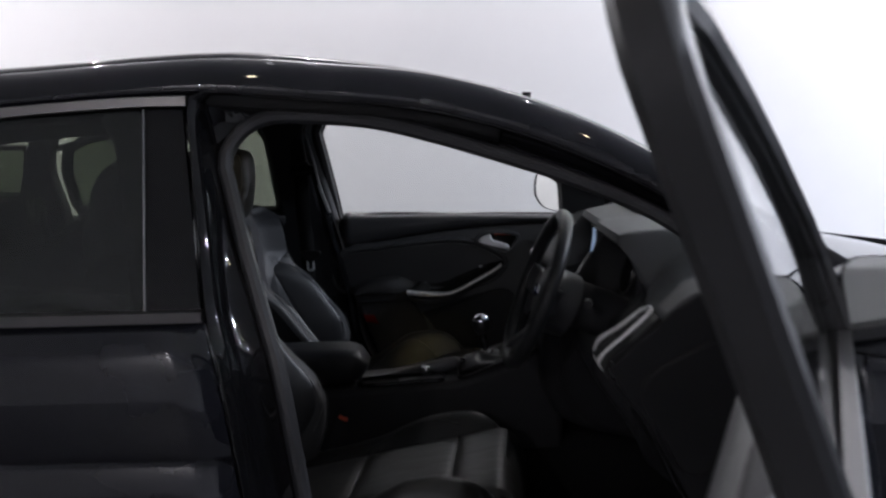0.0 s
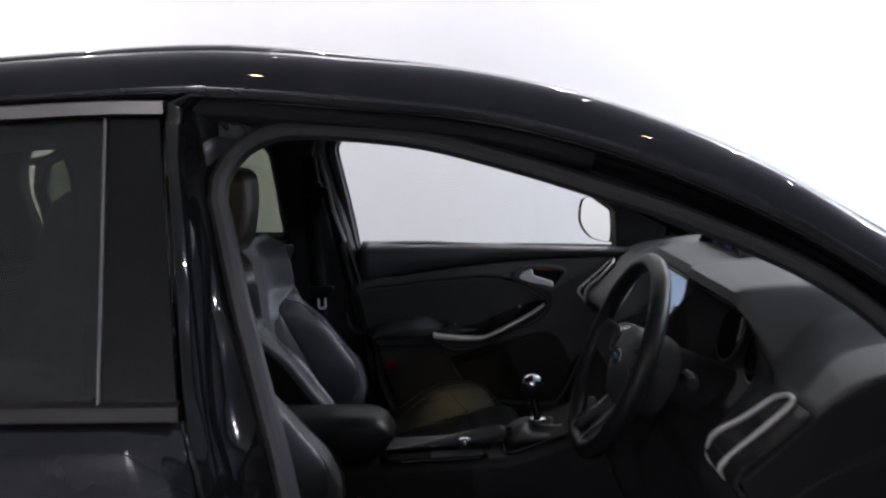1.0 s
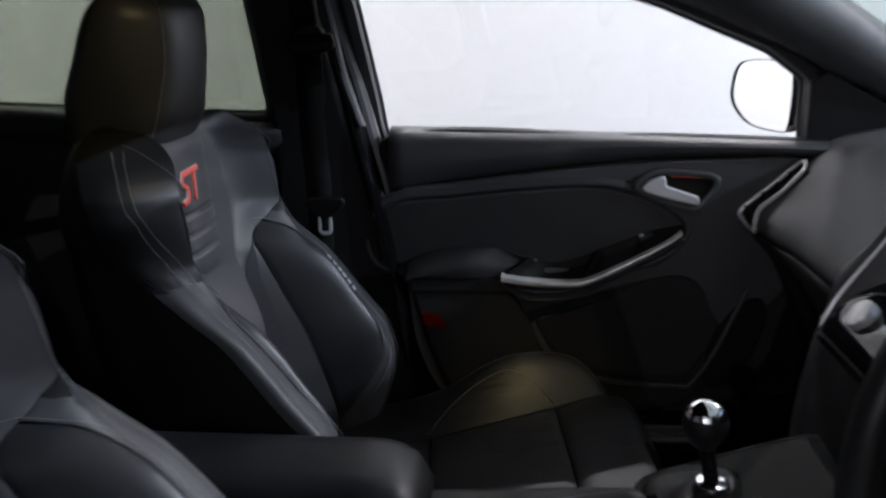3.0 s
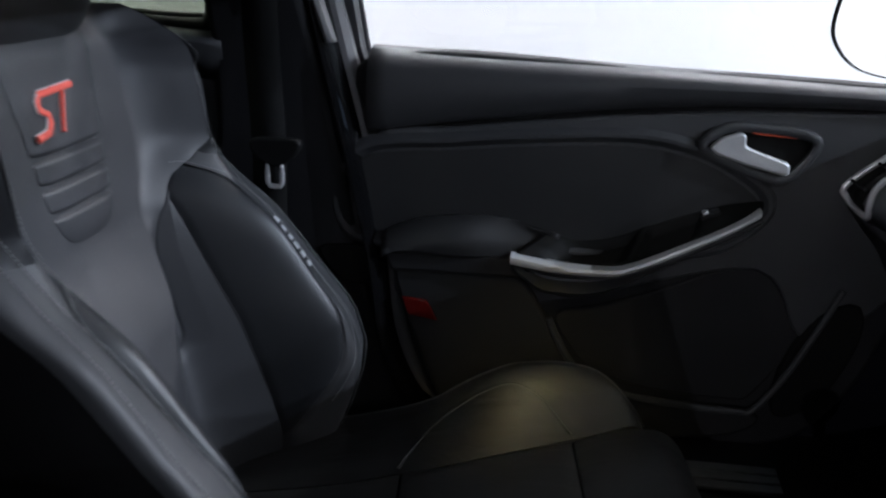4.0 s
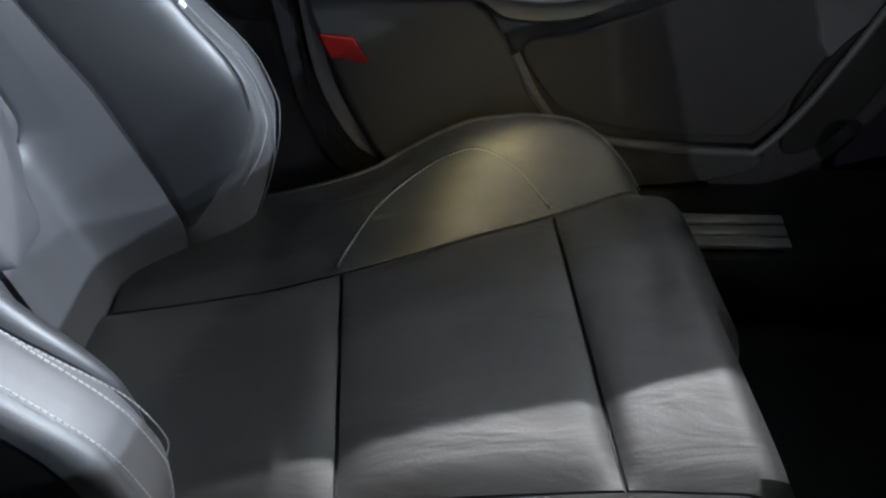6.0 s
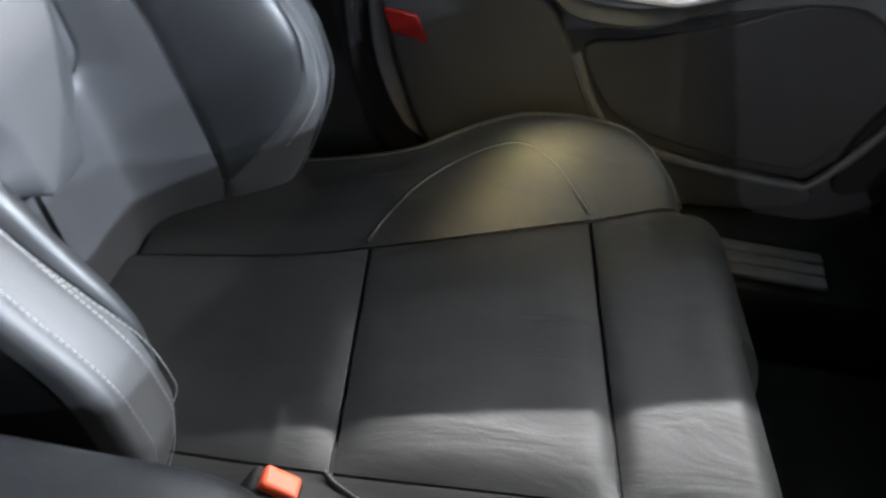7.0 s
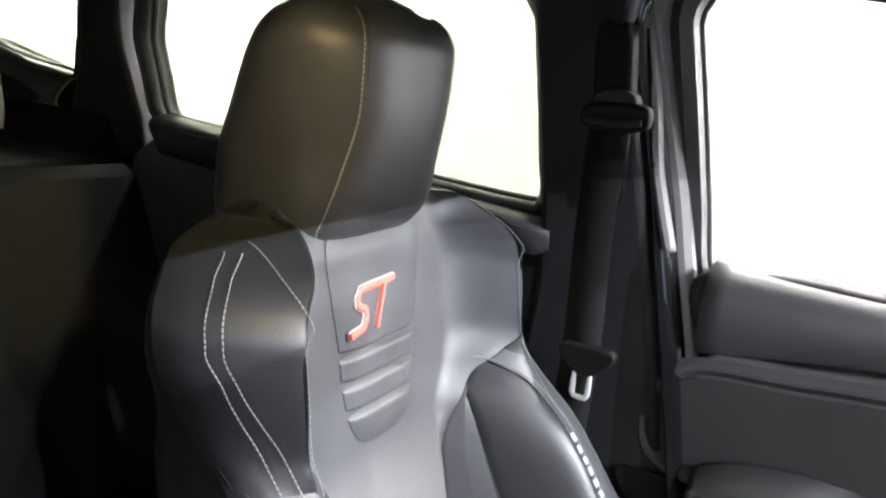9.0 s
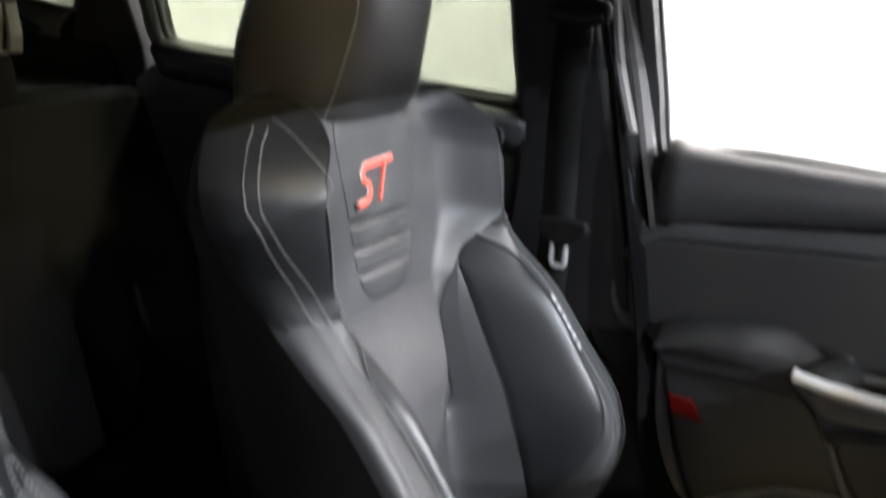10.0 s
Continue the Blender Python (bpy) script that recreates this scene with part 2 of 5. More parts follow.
def merged(*parts_in):
    out = bmesh.new()
    for bm in parts_in:
        me = bpy.data.meshes.new("x")
        bm.to_mesh(me)
        bm.free()
        out.from_mesh(me)
        bpy.data.meshes.remove(me)
    return out


def part(name, bm, mat, parent=None, label="", bevel=0.0, thick=0.0, sharp=35, segments=3, offset=-1.0):
    bmesh.ops.recalc_face_normals(bm, faces=bm.faces)
    me = bpy.data.meshes.new(name)
    bm.to_mesh(me)
    bm.free()
    for f in me.polygons:
        f.use_smooth = True
    me.set_sharp_from_angle(angle=radians(sharp))
    me.materials.append(mat)
    ob = new(name, me)
    if parent is not None:
        ob.parent = parent
    if thick:
        s = ob.modifiers.new("thickness", "SOLIDIFY")
        s.thickness, s.offset = thick, offset
    if bevel:
        b = ob.modifiers.new("edges", "BEVEL")
        b.width, b.segments, b.limit_method, b.angle_limit = bevel, segments, "ANGLE", radians(40)
        b.harden_normals = False
    if label:
        ob["label"] = label
    return ob


def thing(name, label, category, group="", at=(0, 0, 0)):
    ob = new(name)
    ob.empty_display_size = 0.1
    ob.location = at
    return tagged(ob, label, category, group)


def structure(name, bm, mat, label="", **more):
    return tagged(part(name, bm, mat, **more), label=label, kind="structure")


# ---- studio ----
x0, x1, y0, y1, high = ROOM
structure("floor", block(x0, x1, y0, y1, -0.1, 0.0), FLOOR, "dark grey smooth studio floor")
structure("ceiling", block(x0, x1, y0, y1, high, high + 0.1), CEILING, "plain grey studio ceiling")
structure("wall_far", block(x0, x1, y1, y1 + 0.12, 0, high), WHITE, "plain white studio wall")
structure("wall_near", block(x0, x1, y0 - 0.12, y0, 0, high), GREY, "plain grey studio wall")
structure("wall_rear", block(x0 - 0.12, x0, y0, y1, 0, high), WHITE, "plain white studio wall")
structure("wall_front", block(x1, x1 + 0.12, y0, y1, 0, high), DARK, "plain dark studio wall")
lamp_thing = None
for lx, ly, watts, tone in LAMPS:
    m = pose(lx, ly, high)
    if lamp_thing is None:
        lamp_thing = thing("ceiling_downlight", "small round recessed white ceiling downlight", "ceiling light", "ceiling downlights", (lx, ly, high))
        part("rim", tube([(0.085 * math.cos(a), 0.085 * math.sin(a), -0.015) for a in (2 * math.pi * k / 32 for k in range(32))], 0.015, 8, True), WHITE, lamp_thing)
    else:
        copy_thing(lamp_thing, m)

# ---- car body ----
BODY = thing("car_body", "glossy black five-door hatchback body shell with open driver's door", "car body")


# edge of the door aperture on the driver's side, from the foot of the rear post over the roof to the foot of the front post
OUTER = [(.14, -.90, .36), (.105, -.905, .55), (.085, -.905, .70), (.058, -.892, .887), (.034, -.861, .975), (.014, -.807, 1.13), (-.004, -.759, 1.268), (-.012, -.725, 1.35),
         (.02, -.705, 1.366), (.095, -.69, 1.357), (.209, -.695, 1.346), (.359, -.70, 1.331), (.508, -.714, 1.299), (.651, -.734, 1.25), (.788, -.762, 1.185), (.897, -.791, 1.116),
         (1.02, -.83, 1.03), (1.10, -.87, .93), (1.13, -.895, .8), (1.13, -.90, .55), (1.08, -.90, .36)]
SEAL = [(.24, -.80, .40), (.19, -.81, .55), (.165, -.81, .72), (.143, -.80, .862), (.098, -.755, 1.018), (.072, -.725, 1.101), (.048, -.69, 1.188), (.037, -.675, 1.232),
        (.048, -.66, 1.268), (.078, -.645, 1.300), (.125, -.639, 1.316), (.2, -.64, 1.314), (.319, -.646, 1.3), (.437, -.66, 1.269), (.551, -.676, 1.233), (.663, -.693, 1.195), (.772, -.712, 1.149), (.841, -.728, 1.113),
        (.913, -.753, 1.057), (.985, -.785, .97), (1.03, -.81, .85), (1.04, -.82, .65), (.98, -.80, .40)]
SEAL_FAR = [(.26, .76, .385), (.185, .735, .42), (.148, .725, .46), (.113, .715, .557), (.096, .715, .691), (.064, .712, .841), (.030, .71, .975), (.010, .705, 1.06), (-.022, .69, 1.18), (-.040, .675, 1.25),
            (-.040, .662, 1.292), (-.018, .652, 1.328), (.03, .645, 1.347), (.10, .642, 1.348), (.22, .645, 1.338), (.40, .655, 1.300), (.58, .67, 1.240), (.77, .69, 1.160), (.88, .72, 1.10), (.96, .76, 1.02), (1.02, .80, .90), (1.04, .82, .65), (.98, .80, .40)]
N = 90
outer, seal = curve(OUTER, N), curve(SEAL, N)
step_in = [a + (b - a) * 0.12 + Vector((0, 0.035, 0)) for a, b in zip(outer, seal)]
mid = [a + (b - a) * 0.55 + Vector((0, 0.012, 0)) for a, b in zip(step_in, seal)]
inner = [p + Vector((0, 0.055, 0)) + (p - Vector((.5, p.y, .85))).normalized() * 0.018 for p in seal]
for flip in (False, True):
    if flip:
        outer = [Vector((p.x - .07 * ease((.6 - p.x) / .6) , -p.y, p.z)) for p in outer]
        seal = curve(SEAL_FAR, N)
        step_in = [a + (b - a) * 0.12 - Vector((0, 0.035, 0)) for a, b in zip(outer, seal)]
        mid = [a + (b - a) * 0.55 - Vector((0, 0.012, 0)) for a, b in zip(step_in, seal)]
        inner = [p - Vector((0, 0.045, 0)) + (p - Vector((.5, p.y, .85))).normalized() * 0.022 for p in seal]
    # painted jamb given the darker gloss trim, its shade put into the colour
    part("door_aperture", loft([outer, step_in, mid, seal, inner]), TRIM_GLOSS, BODY, thick=0.004)
    loop = [p + Vector((0, 0.012 if flip else -0.012, 0)) for p in seal]
    # only the far seal takes the rubber with the light painted in
    part("weather_seal", tube(loop, 0.019 if flip else 0.0145, 10), LIT_RUBBER if flip else RUBBER, BODY, "dark rubber door seal")
# trim lip on the far middle post, with a slim slot cover in its upper half
lip = curve([(-.052, .662, 1.30), (-.043, .660, 1.254), (-.022, .660, 1.166), (-.007, .660, 1.091), (.024, .662, .995)], 40)
part("post_lip", loft([[p + Vector((dx, dy, 0)) for p in lip] for dx, dy in ((-.005, .014), (-.004, 0), (.000, -.003), (.004, -.001), (.006, .014))]), LIT_RUBBER, BODY, "grey trim lip on the middle post", thick=.002)
slot = [p + Vector((-.001, -.004, 0)) for p in lip[6:27]]
part("slot_cover", tube(slot, .0028, 8, False, .6), TRIM_GLOSS, BODY, "slim black slot in the trim lip")
# outer sill under the doors
for sy in (-1, 1):
    sill = curve([(-1.05, sy * .86, .20), (-0.2, sy * .89, .20), (1.2, sy * .88, .20)], 12)
    rows = [[p + Vector((0, sy * dy, dz)) for p in sill] for dy, dz in ((-.08, -.02), (0, 0), (.015, .08), (.01, .16), (-.02, .20), (-.09, .205), (-.16, .19), (-.17, .10))]
    part("sill", loft(rows), PAINT, BODY, thick=0.004)

# roof skin, from one gutter to the other
GUTTER = [(-1.95, 1.03), (-1.6, 1.20), (-1.2, 1.292), (-0.8, 1.325), (-0.35, 1.347), (0.0, 1.362), (.095, 1.357), (.209, 1.346), (.359, 1.331), (.508, 1.299), (.651, 1.25), (.788, 1.185), (.897, 1.116), (1.02, 1.03), (1.10, .93)]
GUT_Y = [(-1.95, .60), (-1.2, .67), (-0.35, .70), (.1, .70), (.36, .70), (.51, .714), (.65, .734), (.79, .762), (.9, .791), (1.02, .83), (1.1, .86)]
xs = [-1.95 + 2.48 * k / 40 for k in range(41)]
SECTION = ((0.050, 0.061), (0.11, 0.080), (0.2, 0.090), (0.40, 0.099), (0.70, 0.103))
rows = []
for sx in xs:
    gy, gz = steps(GUT_Y, sx), steps(GUTTER, sx)
    front = max(sx / 0.53, 0) ** 2
    half = [Vector((sx + 0.03 * front * min(dy / 0.35, 1), -gy + dy * gy / 0.70, gz + 0.061 + (dz - 0.061) * (1 - 0.8 * front))) for dy, dz in SECTION]
    rows.append(half + [Vector((p.x, -p.y, p.z)) for p in half[-2::-1]])
part("roof", loft(rows), PAINT, BODY, "glossy black roof with reflected lamps", thick=0.006)
# roof side rails, running on as the posts beside the windscreen
for sy in (-1, 1):
    rows = []
    for k in range(91):
        sx = -1.95 + 3.065 * k / 90
        gy, gz = steps(GUT_Y, sx), steps(GUTTER, sx)
        rows.append([Vector((sx + dx, sy * (gy - dy), gz + dz)) for dx, dy, dz in ((0, -0.001, 0), (0.0, 0.0055, 0.0205), (0.001, 0.012, 0.034), (0.002, 0.0215, 0.046), (0.004, 0.037, 0.0575), (0.006, 0.055, 0.0645), (0.008, 0.072, 0.0685), (0.009, 0.078, 0.066), (0.010, 0.080, 0.055))])
    part("roof_rail", loft(rows), PAINT, BODY, "glossy black roof rail and windscreen post", thick=0.004, sharp=60)
# windscreen
rows = []
for k in range(13):
    u = k / 12
    sx = 0.52 + 0.60 * u
    gy, gz = steps(GUT_Y, sx), steps(GUTTER, sx)
    w = gy - 0.07
    rows.append([Vector((sx + 0.015 + 0.035 * (1 - v * v), v * w, gz + 0.066 + 0.004 * (1 - v * v))) for v in (-1 + 2 * j / 16 for j in range(17))])
ws = part("windscreen", loft(rows), SHIELD, BODY, "large sloping clear windscreen", thick=0.004)
ws.visible_shadow = False
# bonnet, cowl and wings
rows = []
for k in range(16):
    u = k / 15
    sx = 1.16 + 1.15 * u
    zc = 0.985 - 0.15 * u - 0.16 * u**3
    rows.append([Vector((sx + 0.12 * (1 - v * v) * (1 - u), v * (0.80 - 0.06 * u), zc - 0.03 * abs(v) ** 4 - 0.015 * abs(v))) for v in (-1 + 2 * j / 20 for j in range(21))])
part("bonnet", loft(rows), PAINT, BODY, "glossy black bonnet", thick=0.01)
def arch_z(x, axle):
    """Lower edge of the body over a wheel."""
    return .31 + math.sqrt(max(.355**2 - (x - axle) ** 2, 0)) if abs(x - axle) < .355 else 0.0


for sy in (-1, 1):
    rows = [[Vector((sx, sy * y, max(z - 0.16 * (sx - 1.13) / 1.15, arch_z(sx, 1.66)))) for sx in [1.13 + 1.15 * k / 40 for k in range(41)]] for y, z in ((.79, .955), (.85, .935), (.885, .88), (.905, .75), (.90, .55), (.88, .36))]
    part("front_wing", loft(rows), PAINT, BODY, thick=0.006)
for wy in (-.45, .12):
    part("wiper", tube([(1.17, wy, 1.045), (1.19, wy + .25, 1.06), (1.21, wy + .52, 1.065)], 0.009, 8), TRIM_GLOSS, BODY, "black wiper blade")
# tail, rear quarters and bulkhead close the shell
rows = [[Vector((x, y, z)) for y in (-.78, -.4, 0, .4, .78)] for x, z in ((-1.97, 1.10), (-2.08, .95), (-2.12, .7), (-2.08, .35))]
part("tailgate", loft(rows), PAINT, BODY, thick=0.02)
part("bulkhead", loft([[Vector((1.22, y, z)) for y in (-.84, 0, .84)] for z in (.22, .6, .98)]), CLOTH, BODY, thick=0.02)
for sy in (-1, 1):
    rows = [[Vector((-1.0 - 1.05 * k / 40, sy * (y - .10 * (k / 40) ** 2), max(z, arch_z(-1.0 - 1.05 * k / 40, -1.42)))) for k in range(41)] for y, z in ((.88, .25), (.905, .6), (.90, .8), (.868, .985))]
    part("rear_quarter", loft(rows), PAINT, BODY, thick=0.02)
for name, xs_, zs_ in (("front_bumper", (2.28, 2.40), (.78, .66, .50, .34, .24)), ("rear_bumper", (-2.03, -2.13), (.62, .50, .36, .24))):
    rows = [[Vector((xs_[0] + (xs_[1] - xs_[0]) * (1 - abs(v) ** 3.5) * (1 - .25 * abs(k / (len(zs_) - 1) - .5)), v * .87, z)) for v in (-1 + 2 * j / 20 for j in range(21))] for k, z in enumerate(zs_)]
    part(name, loft(rows), PAINT, BODY, "glossy black bumper", thick=.02)
wheel_thing = None
for wx, wy in ((1.66, -.79), (1.66, .79), (-1.42, -.78), (-1.42, .78)):
    m = Matrix.Translation((wx, wy, .312)) @ Matrix.Rotation(radians(-90 if wy > 0 else 90), 4, "X")
    if wheel_thing is None:
        wheel_thing = thing("road_wheel", "alloy road wheel with a black tyre on the studio floor", "wheel", "road wheels")
        part("tyre", loft([[Vector((r * math.cos(a), r * math.sin(a), z)) for a in (2 * math.pi * k / 48 for k in range(48))] for r, z in ((.23, -.09), (.27, -.105), (.30, -.10), (.311, -.08), (.312, 0), (.311, .08), (.30, .10), (.27, .105), (.23, .09), (.23, -.09))], True), RUBBER, wheel_thing, "black rubber tyre")
        part("rim", loft([[Vector((r * math.cos(a), r * math.sin(a), z)) for a in (2 * math.pi * k / 48 for k in range(48))] for r, z in ((.231, -.085), (.231, .085), (.222, .088), (.212, .07), (.205, -.08))], True), SILVER, wheel_thing, "silver alloy rim")
        for k in range(5):
            spoke = block(.03, .215, -.022, .022, .045, .065)
            part("spoke", moved(spoke, Matrix.Rotation(radians(72 * k), 4, "Z")), SILVER, wheel_thing, bevel=.006)
        part("hub_cap", moved(disc(.045, .02, 24, .004), Matrix.Translation((0, 0, .05))), SILVER, wheel_thing)
        first_m = m
    else:
        copy_thing(wheel_thing, m)
wheel_thing.matrix_world = first_m
# inner lining of the roof
rows = []
for sx in [-1.85 + 2.36 * k / 24 for k in range(25)]:
    gy, gz = steps(GUT_Y, sx) - 0.055, steps(GUTTER, sx)
    rows.append([Vector((sx, v * gy, gz - 0.028 + 0.085 * (1 - abs(v) ** 3.0))) for v in (-1 + 2 * j / 16 for j in range(17))])
part("headliner", loft(rows), LINER, BODY, "dark cloth headliner", thick=0.012)
# cabin floor, tunnel and rear of the luggage space
part("cabin_floor", block(-1.95, 1.25, -.80, .80, .24, .28), CLOTH, BODY, "dark carpet floor")
part("tunnel", slab(rounded([(-.13, .27), (-.11, .42), (0, .45), (.11, .42), (.13, .27)], 24), lambda a, b, d: Vector((-.9 + d, a, b)), 2.0), CLOTH, BODY)

# ---- windows and pillars ----
WIN_F = [(.066, .945), (.030, 1.15), (.007, 1.272), (.022, 1.303), (.075, 1.317), (.219, 1.305), (.394, 1.263), (.571, 1.207), (.766, 1.127), (.838, 1.075), (.854, .912), (.45, .930)]
WIN_R = [(-.166, 1.014), (-.176, 1.14), (-.188, 1.255), (-.212, 1.295), (-.275, 1.319), (-.44, 1.309), (-.62, 1.292), (-.80, 1.268), (-.865, 1.235), (-.885, 1.165), (-.868, 1.037), (-.5, 1.025)]
WIN_Q = [(-1.075, 1.088), (-1.048, 1.16), (-1.026, 1.247), (-1.13, 1.252), (-1.224, 1.244), (-1.30, 1.225), (-1.37, 1.205), (-1.44, 1.18), (-1.43, 1.16), (-1.367, 1.138), (-1.279, 1.112), (-1.194, 1.098)]


def side_y(z, base=.74, slope=.21):
    return base - max(z - .95, 0) * slope


def corner_curve(points, count=168):
    """A closed outline through points that keeps the corners fairly tight."""
    dense = []
    n = len(points)
    for i in range(n):
        a, b = points[i], points[(i + 1) % n]
        for u in (0.08, 0.5, 0.92):
            dense.append((a[0] + (b[0] - a[0]) * u, a[1] + (b[1] - a[1]) * u))
    return rounded(dense, count)


def grown(outline, by):
    cx = sum(a for a, b in outline) / len(outline)
    cz = sum(b for a, b in outline) / len(outline)
    n, out = len(outline), []
    for i in range(n):
        t = Vector((outline[(i + 1) % n][0] - outline[i - 1][0], outline[(i + 1) % n][1] - outline[i - 1][1])).normalized()
        nrm = Vector((t.y, -t.x))
        if nrm.dot(Vector((outline[i][0] - cx, outline[i][1] - cz))) < 0:
            nrm = -nrm
        out.append((outline[i][0] + nrm.x * by, outline[i][1] + nrm.y * by))
    return out


def window(parent, points, tint, sy, base, width, name="window_frame", gap=0.012):
    """A pane with its rubber channel and frame round it, lying on the side of the car."""
    line = corner_curve(points)
    at = lambda o, y: [Vector((a, sy * (side_y(b, base) + y), b)) for a, b in o]
    part(name, loft([at(line, -.018), at(grown(line, .002), -.024), at(grown(line, .006), -.0285), at(grown(line, .012), -.031), at(grown(line, width * .5), -.032), at(grown(line, width * .9), -.029), at(grown(line, width), -.022), at(grown(line, width), .02), at(line, .022), at(line, -.018)], True), FRAME, parent)
    part("channel", tube(at(line, -.004), 0.006, 8, True), RUBBER, parent)
    pane = part("pane", slab(line, lambda a, b, d: Vector((a, sy * (side_y(b, base) + gap + d), b)), .004), tint, parent, "clear glass pane" if tint == CLEAR else "green-tinted privacy glass pane")
    pane.visible_shadow = tint != CLEAR
    return line


for sy in (-1, 1):
    side = "passenger's" if sy > 0 else "driver's"
    # rear door with its window
    door = thing("rear_door", "closed glossy black rear door with privacy glass on the %s side" % side, "car door", "rear doors")
    edge = [(.36, .14), (.55, .105), (.70, .085), (.887, .058), (.972, .034)]
    rows = []
    for z, y in ((.36, .885), (.45, .90), (.55, .908), (.64, .908), (.728, .904), (.738, .897), (.75, .902), (.84, .898), (.90, .889), (.94, .878), (.972, .862)):
        fx = steps(edge, z) - 0.006
        rows.append([Vector((fx - (fx + 1.02) * ease_u / 14, sy * (y - .012 * (ease_u / 14) ** 2), z)) for ease_u in range(15)])
    part("outer_panel", loft(rows), PAINT, door, "glossy black door panel", thick=0.02)
    part("belt_strip", loft([[Vector((.028 - 1.03 * k / 14, sy * y, z)) for k in range(15)] for y, z in ((.850, .970), (.868, .972), (.869, .990), (.852, .993), (.850, .970))]), DULL_CHROME, door, "satin chrome strip along the window sill")
    top = [(-.014, 1.357, .727), (-.12, 1.357, .728), (-.35, 1.345, .73), (-.6, 1.318, .725), (-.8, 1.285, .72), (-1.0, 1.24, .70)]
    cu = curve([(a, c, b) for a, b, c in top], 20)
    part("upper_strip", loft([[Vector((p.x, sy * (p.y + dy), p.z + dz)) for p in cu] for dy, dz in ((-.01, 0), (.008, -.002), (.011, -.018), (-.006, -.021), (-.01, 0))]), DULL_CHROME, door, "satin chrome strip over the window")
    # black cover of the post, thin bright edge and pane
    cover = [(.024, .99), (.006, 1.13), (-.012, 1.268), (-.02, 1.334), (-.088, 1.335), (-.080, 1.18), (-.070, .99)]
    part("post_cover", slab(cover, lambda a, b, d: Vector((a, sy * (steps([(.99, .856), (1.13, .806), (1.335, .730)], b) - d), b)), .012), TRIM_GLOSS, door, "gloss black post cover", bevel=.003)
    part("bright_edge", tube([(-.071, sy * .859, .99), (-.080, sy * .801, 1.15), (-.090, sy * .735, 1.335)], .0020, 6), DULL_CHROME, door)
    if sy < 0:
        line = corner_curve([(-.078, .985), (-.084, 1.16), (-.094, 1.333), (-.35, 1.322), (-.6, 1.296), (-.8, 1.262), (-.95, 1.20), (-.98, 1.10), (-.93, .99)])
        pane = part("pane", slab(line, lambda a, b, d: Vector((a, -(.853 - (b - .985) * .3634 - d), b)), .004), TINT, door, "dark green-tinted privacy glass pane")
    else:
        window(door, WIN_R, TINT, 1, .74, .024)
    # inside of the rear door
    trim_line = rounded([(-.17, .970), (-.2, .6), (-.25, .40), (-.6, .38), (-.9, .50), (-.95, .8), (-.9, .992), (-.5, .982)], 48)
    part("inner_trim", slab(trim_line, lambda a, b, d: Vector((a, sy * (.70 + .03 * (1 - b) + d), b)), .10), SOFT, door, "black soft door trim", bevel=.012)
    part("sill_cap", loft([[Vector((-.13 - .73 * k / 16, sy * y, .990 + .044 * k / 16 + dz)) for k in range(17)] for y, dz in ((.690, -.060), (.672, -.030), (.664, -.014), (.663, -.006), (.668, .001), (.678, .005), (.692, .007), (.708, .008), (.718, .004))]), SOFT, door, "soft ledge under the rear window", thick=.004)
    # trim of the middle post
    post = rounded([(-.145, .98), (-.17, 1.25), (-.20, 1.33), (-.1, 1.36), (-.03, 1.34), (-.05, 1.28), (-.048, 1.22), (-.012, 1.046), (.038, .816), (.072, .627), (.12, .46), (.16, .36), (-.12, .34), (-.19, .5), (-.155, .8)], 80)
    part("middle_post_trim", slab(post, lambda a, b, d: Vector((a, sy * (side_y(b, .675) + .018 * ease((.95 - b) * 3) + d), b)), .07), HARD, BODY, "black moulded middle post trim", bevel=.01)
    # near-black plate on the post trim, a recess's shade put into its colour
    part("belt_recess", slab(rounded([(.0, .690), (.012, .662), (.04, .638), (.078, .640), (.074, .692), (.03, .697)], 28), lambda a, b, d: Vector((a, sy * (.685 + d), b)), .012), BELT_CAP, BODY, "near-black plate for the recess shade on the middle post", bevel=.003)
    # rear post trim and quarter window
    post = rounded([(-.93, .96), (-.945, 1.16), (-.925, 1.26), (-.88, 1.33), (-.98, 1.33), (-1.005, 1.27), (-1.02, 1.23), (-1.075, 1.08), (-1.11, .97)], 60)
    part("rear_post_trim", slab(post, lambda a, b, d: Vector((a, sy * (side_y(b, .715) + d), b)), .06), HARD, BODY, "black moulded rear post trim", bevel=.008)
    window(BODY, WIN_Q, TINT, sy, .74, .014, "quarter_window_frame")
    ledge = [(-1.085, 1.088), (-1.19, 1.090), (-1.28, 1.104), (-1.37, 1.130), (-1.46, 1.158)]
    lk = curve([(a, 0, b) for a, b in ledge], 24)
    part("quarter_ledge", loft([[Vector((p.x - dx, sy * y, p.z + dz)) for p in lk] for dx, y, dz in ((0, .712, -.004), (0, .694, -.010), (.004, .680, -.022), (.01, .668, -.040), (.012, .664, -.056), (.012, .668, -.064))]), DASHTOP, BODY, "grey moulded ledge under the quarter window", thick=.004)
    # no hollow here: a near-black plate gives the shade of a recess
    part("ledge_recess", slab(rounded([(-1.135, 1.036), (-1.19, 1.054), (-1.26, 1.066), (-1.36, 1.074), (-1.42, 1.07), (-1.40, 1.03), (-1.26, 1.024), (-1.16, 1.026)], 36), lambda a, b, d: Vector((a, sy * (.655 + .20 * (b - 1.03) + d), b)), .02), BELT_CAP, BODY, "near-black plate for the recess shade in the moulded ledge", bevel=.004)
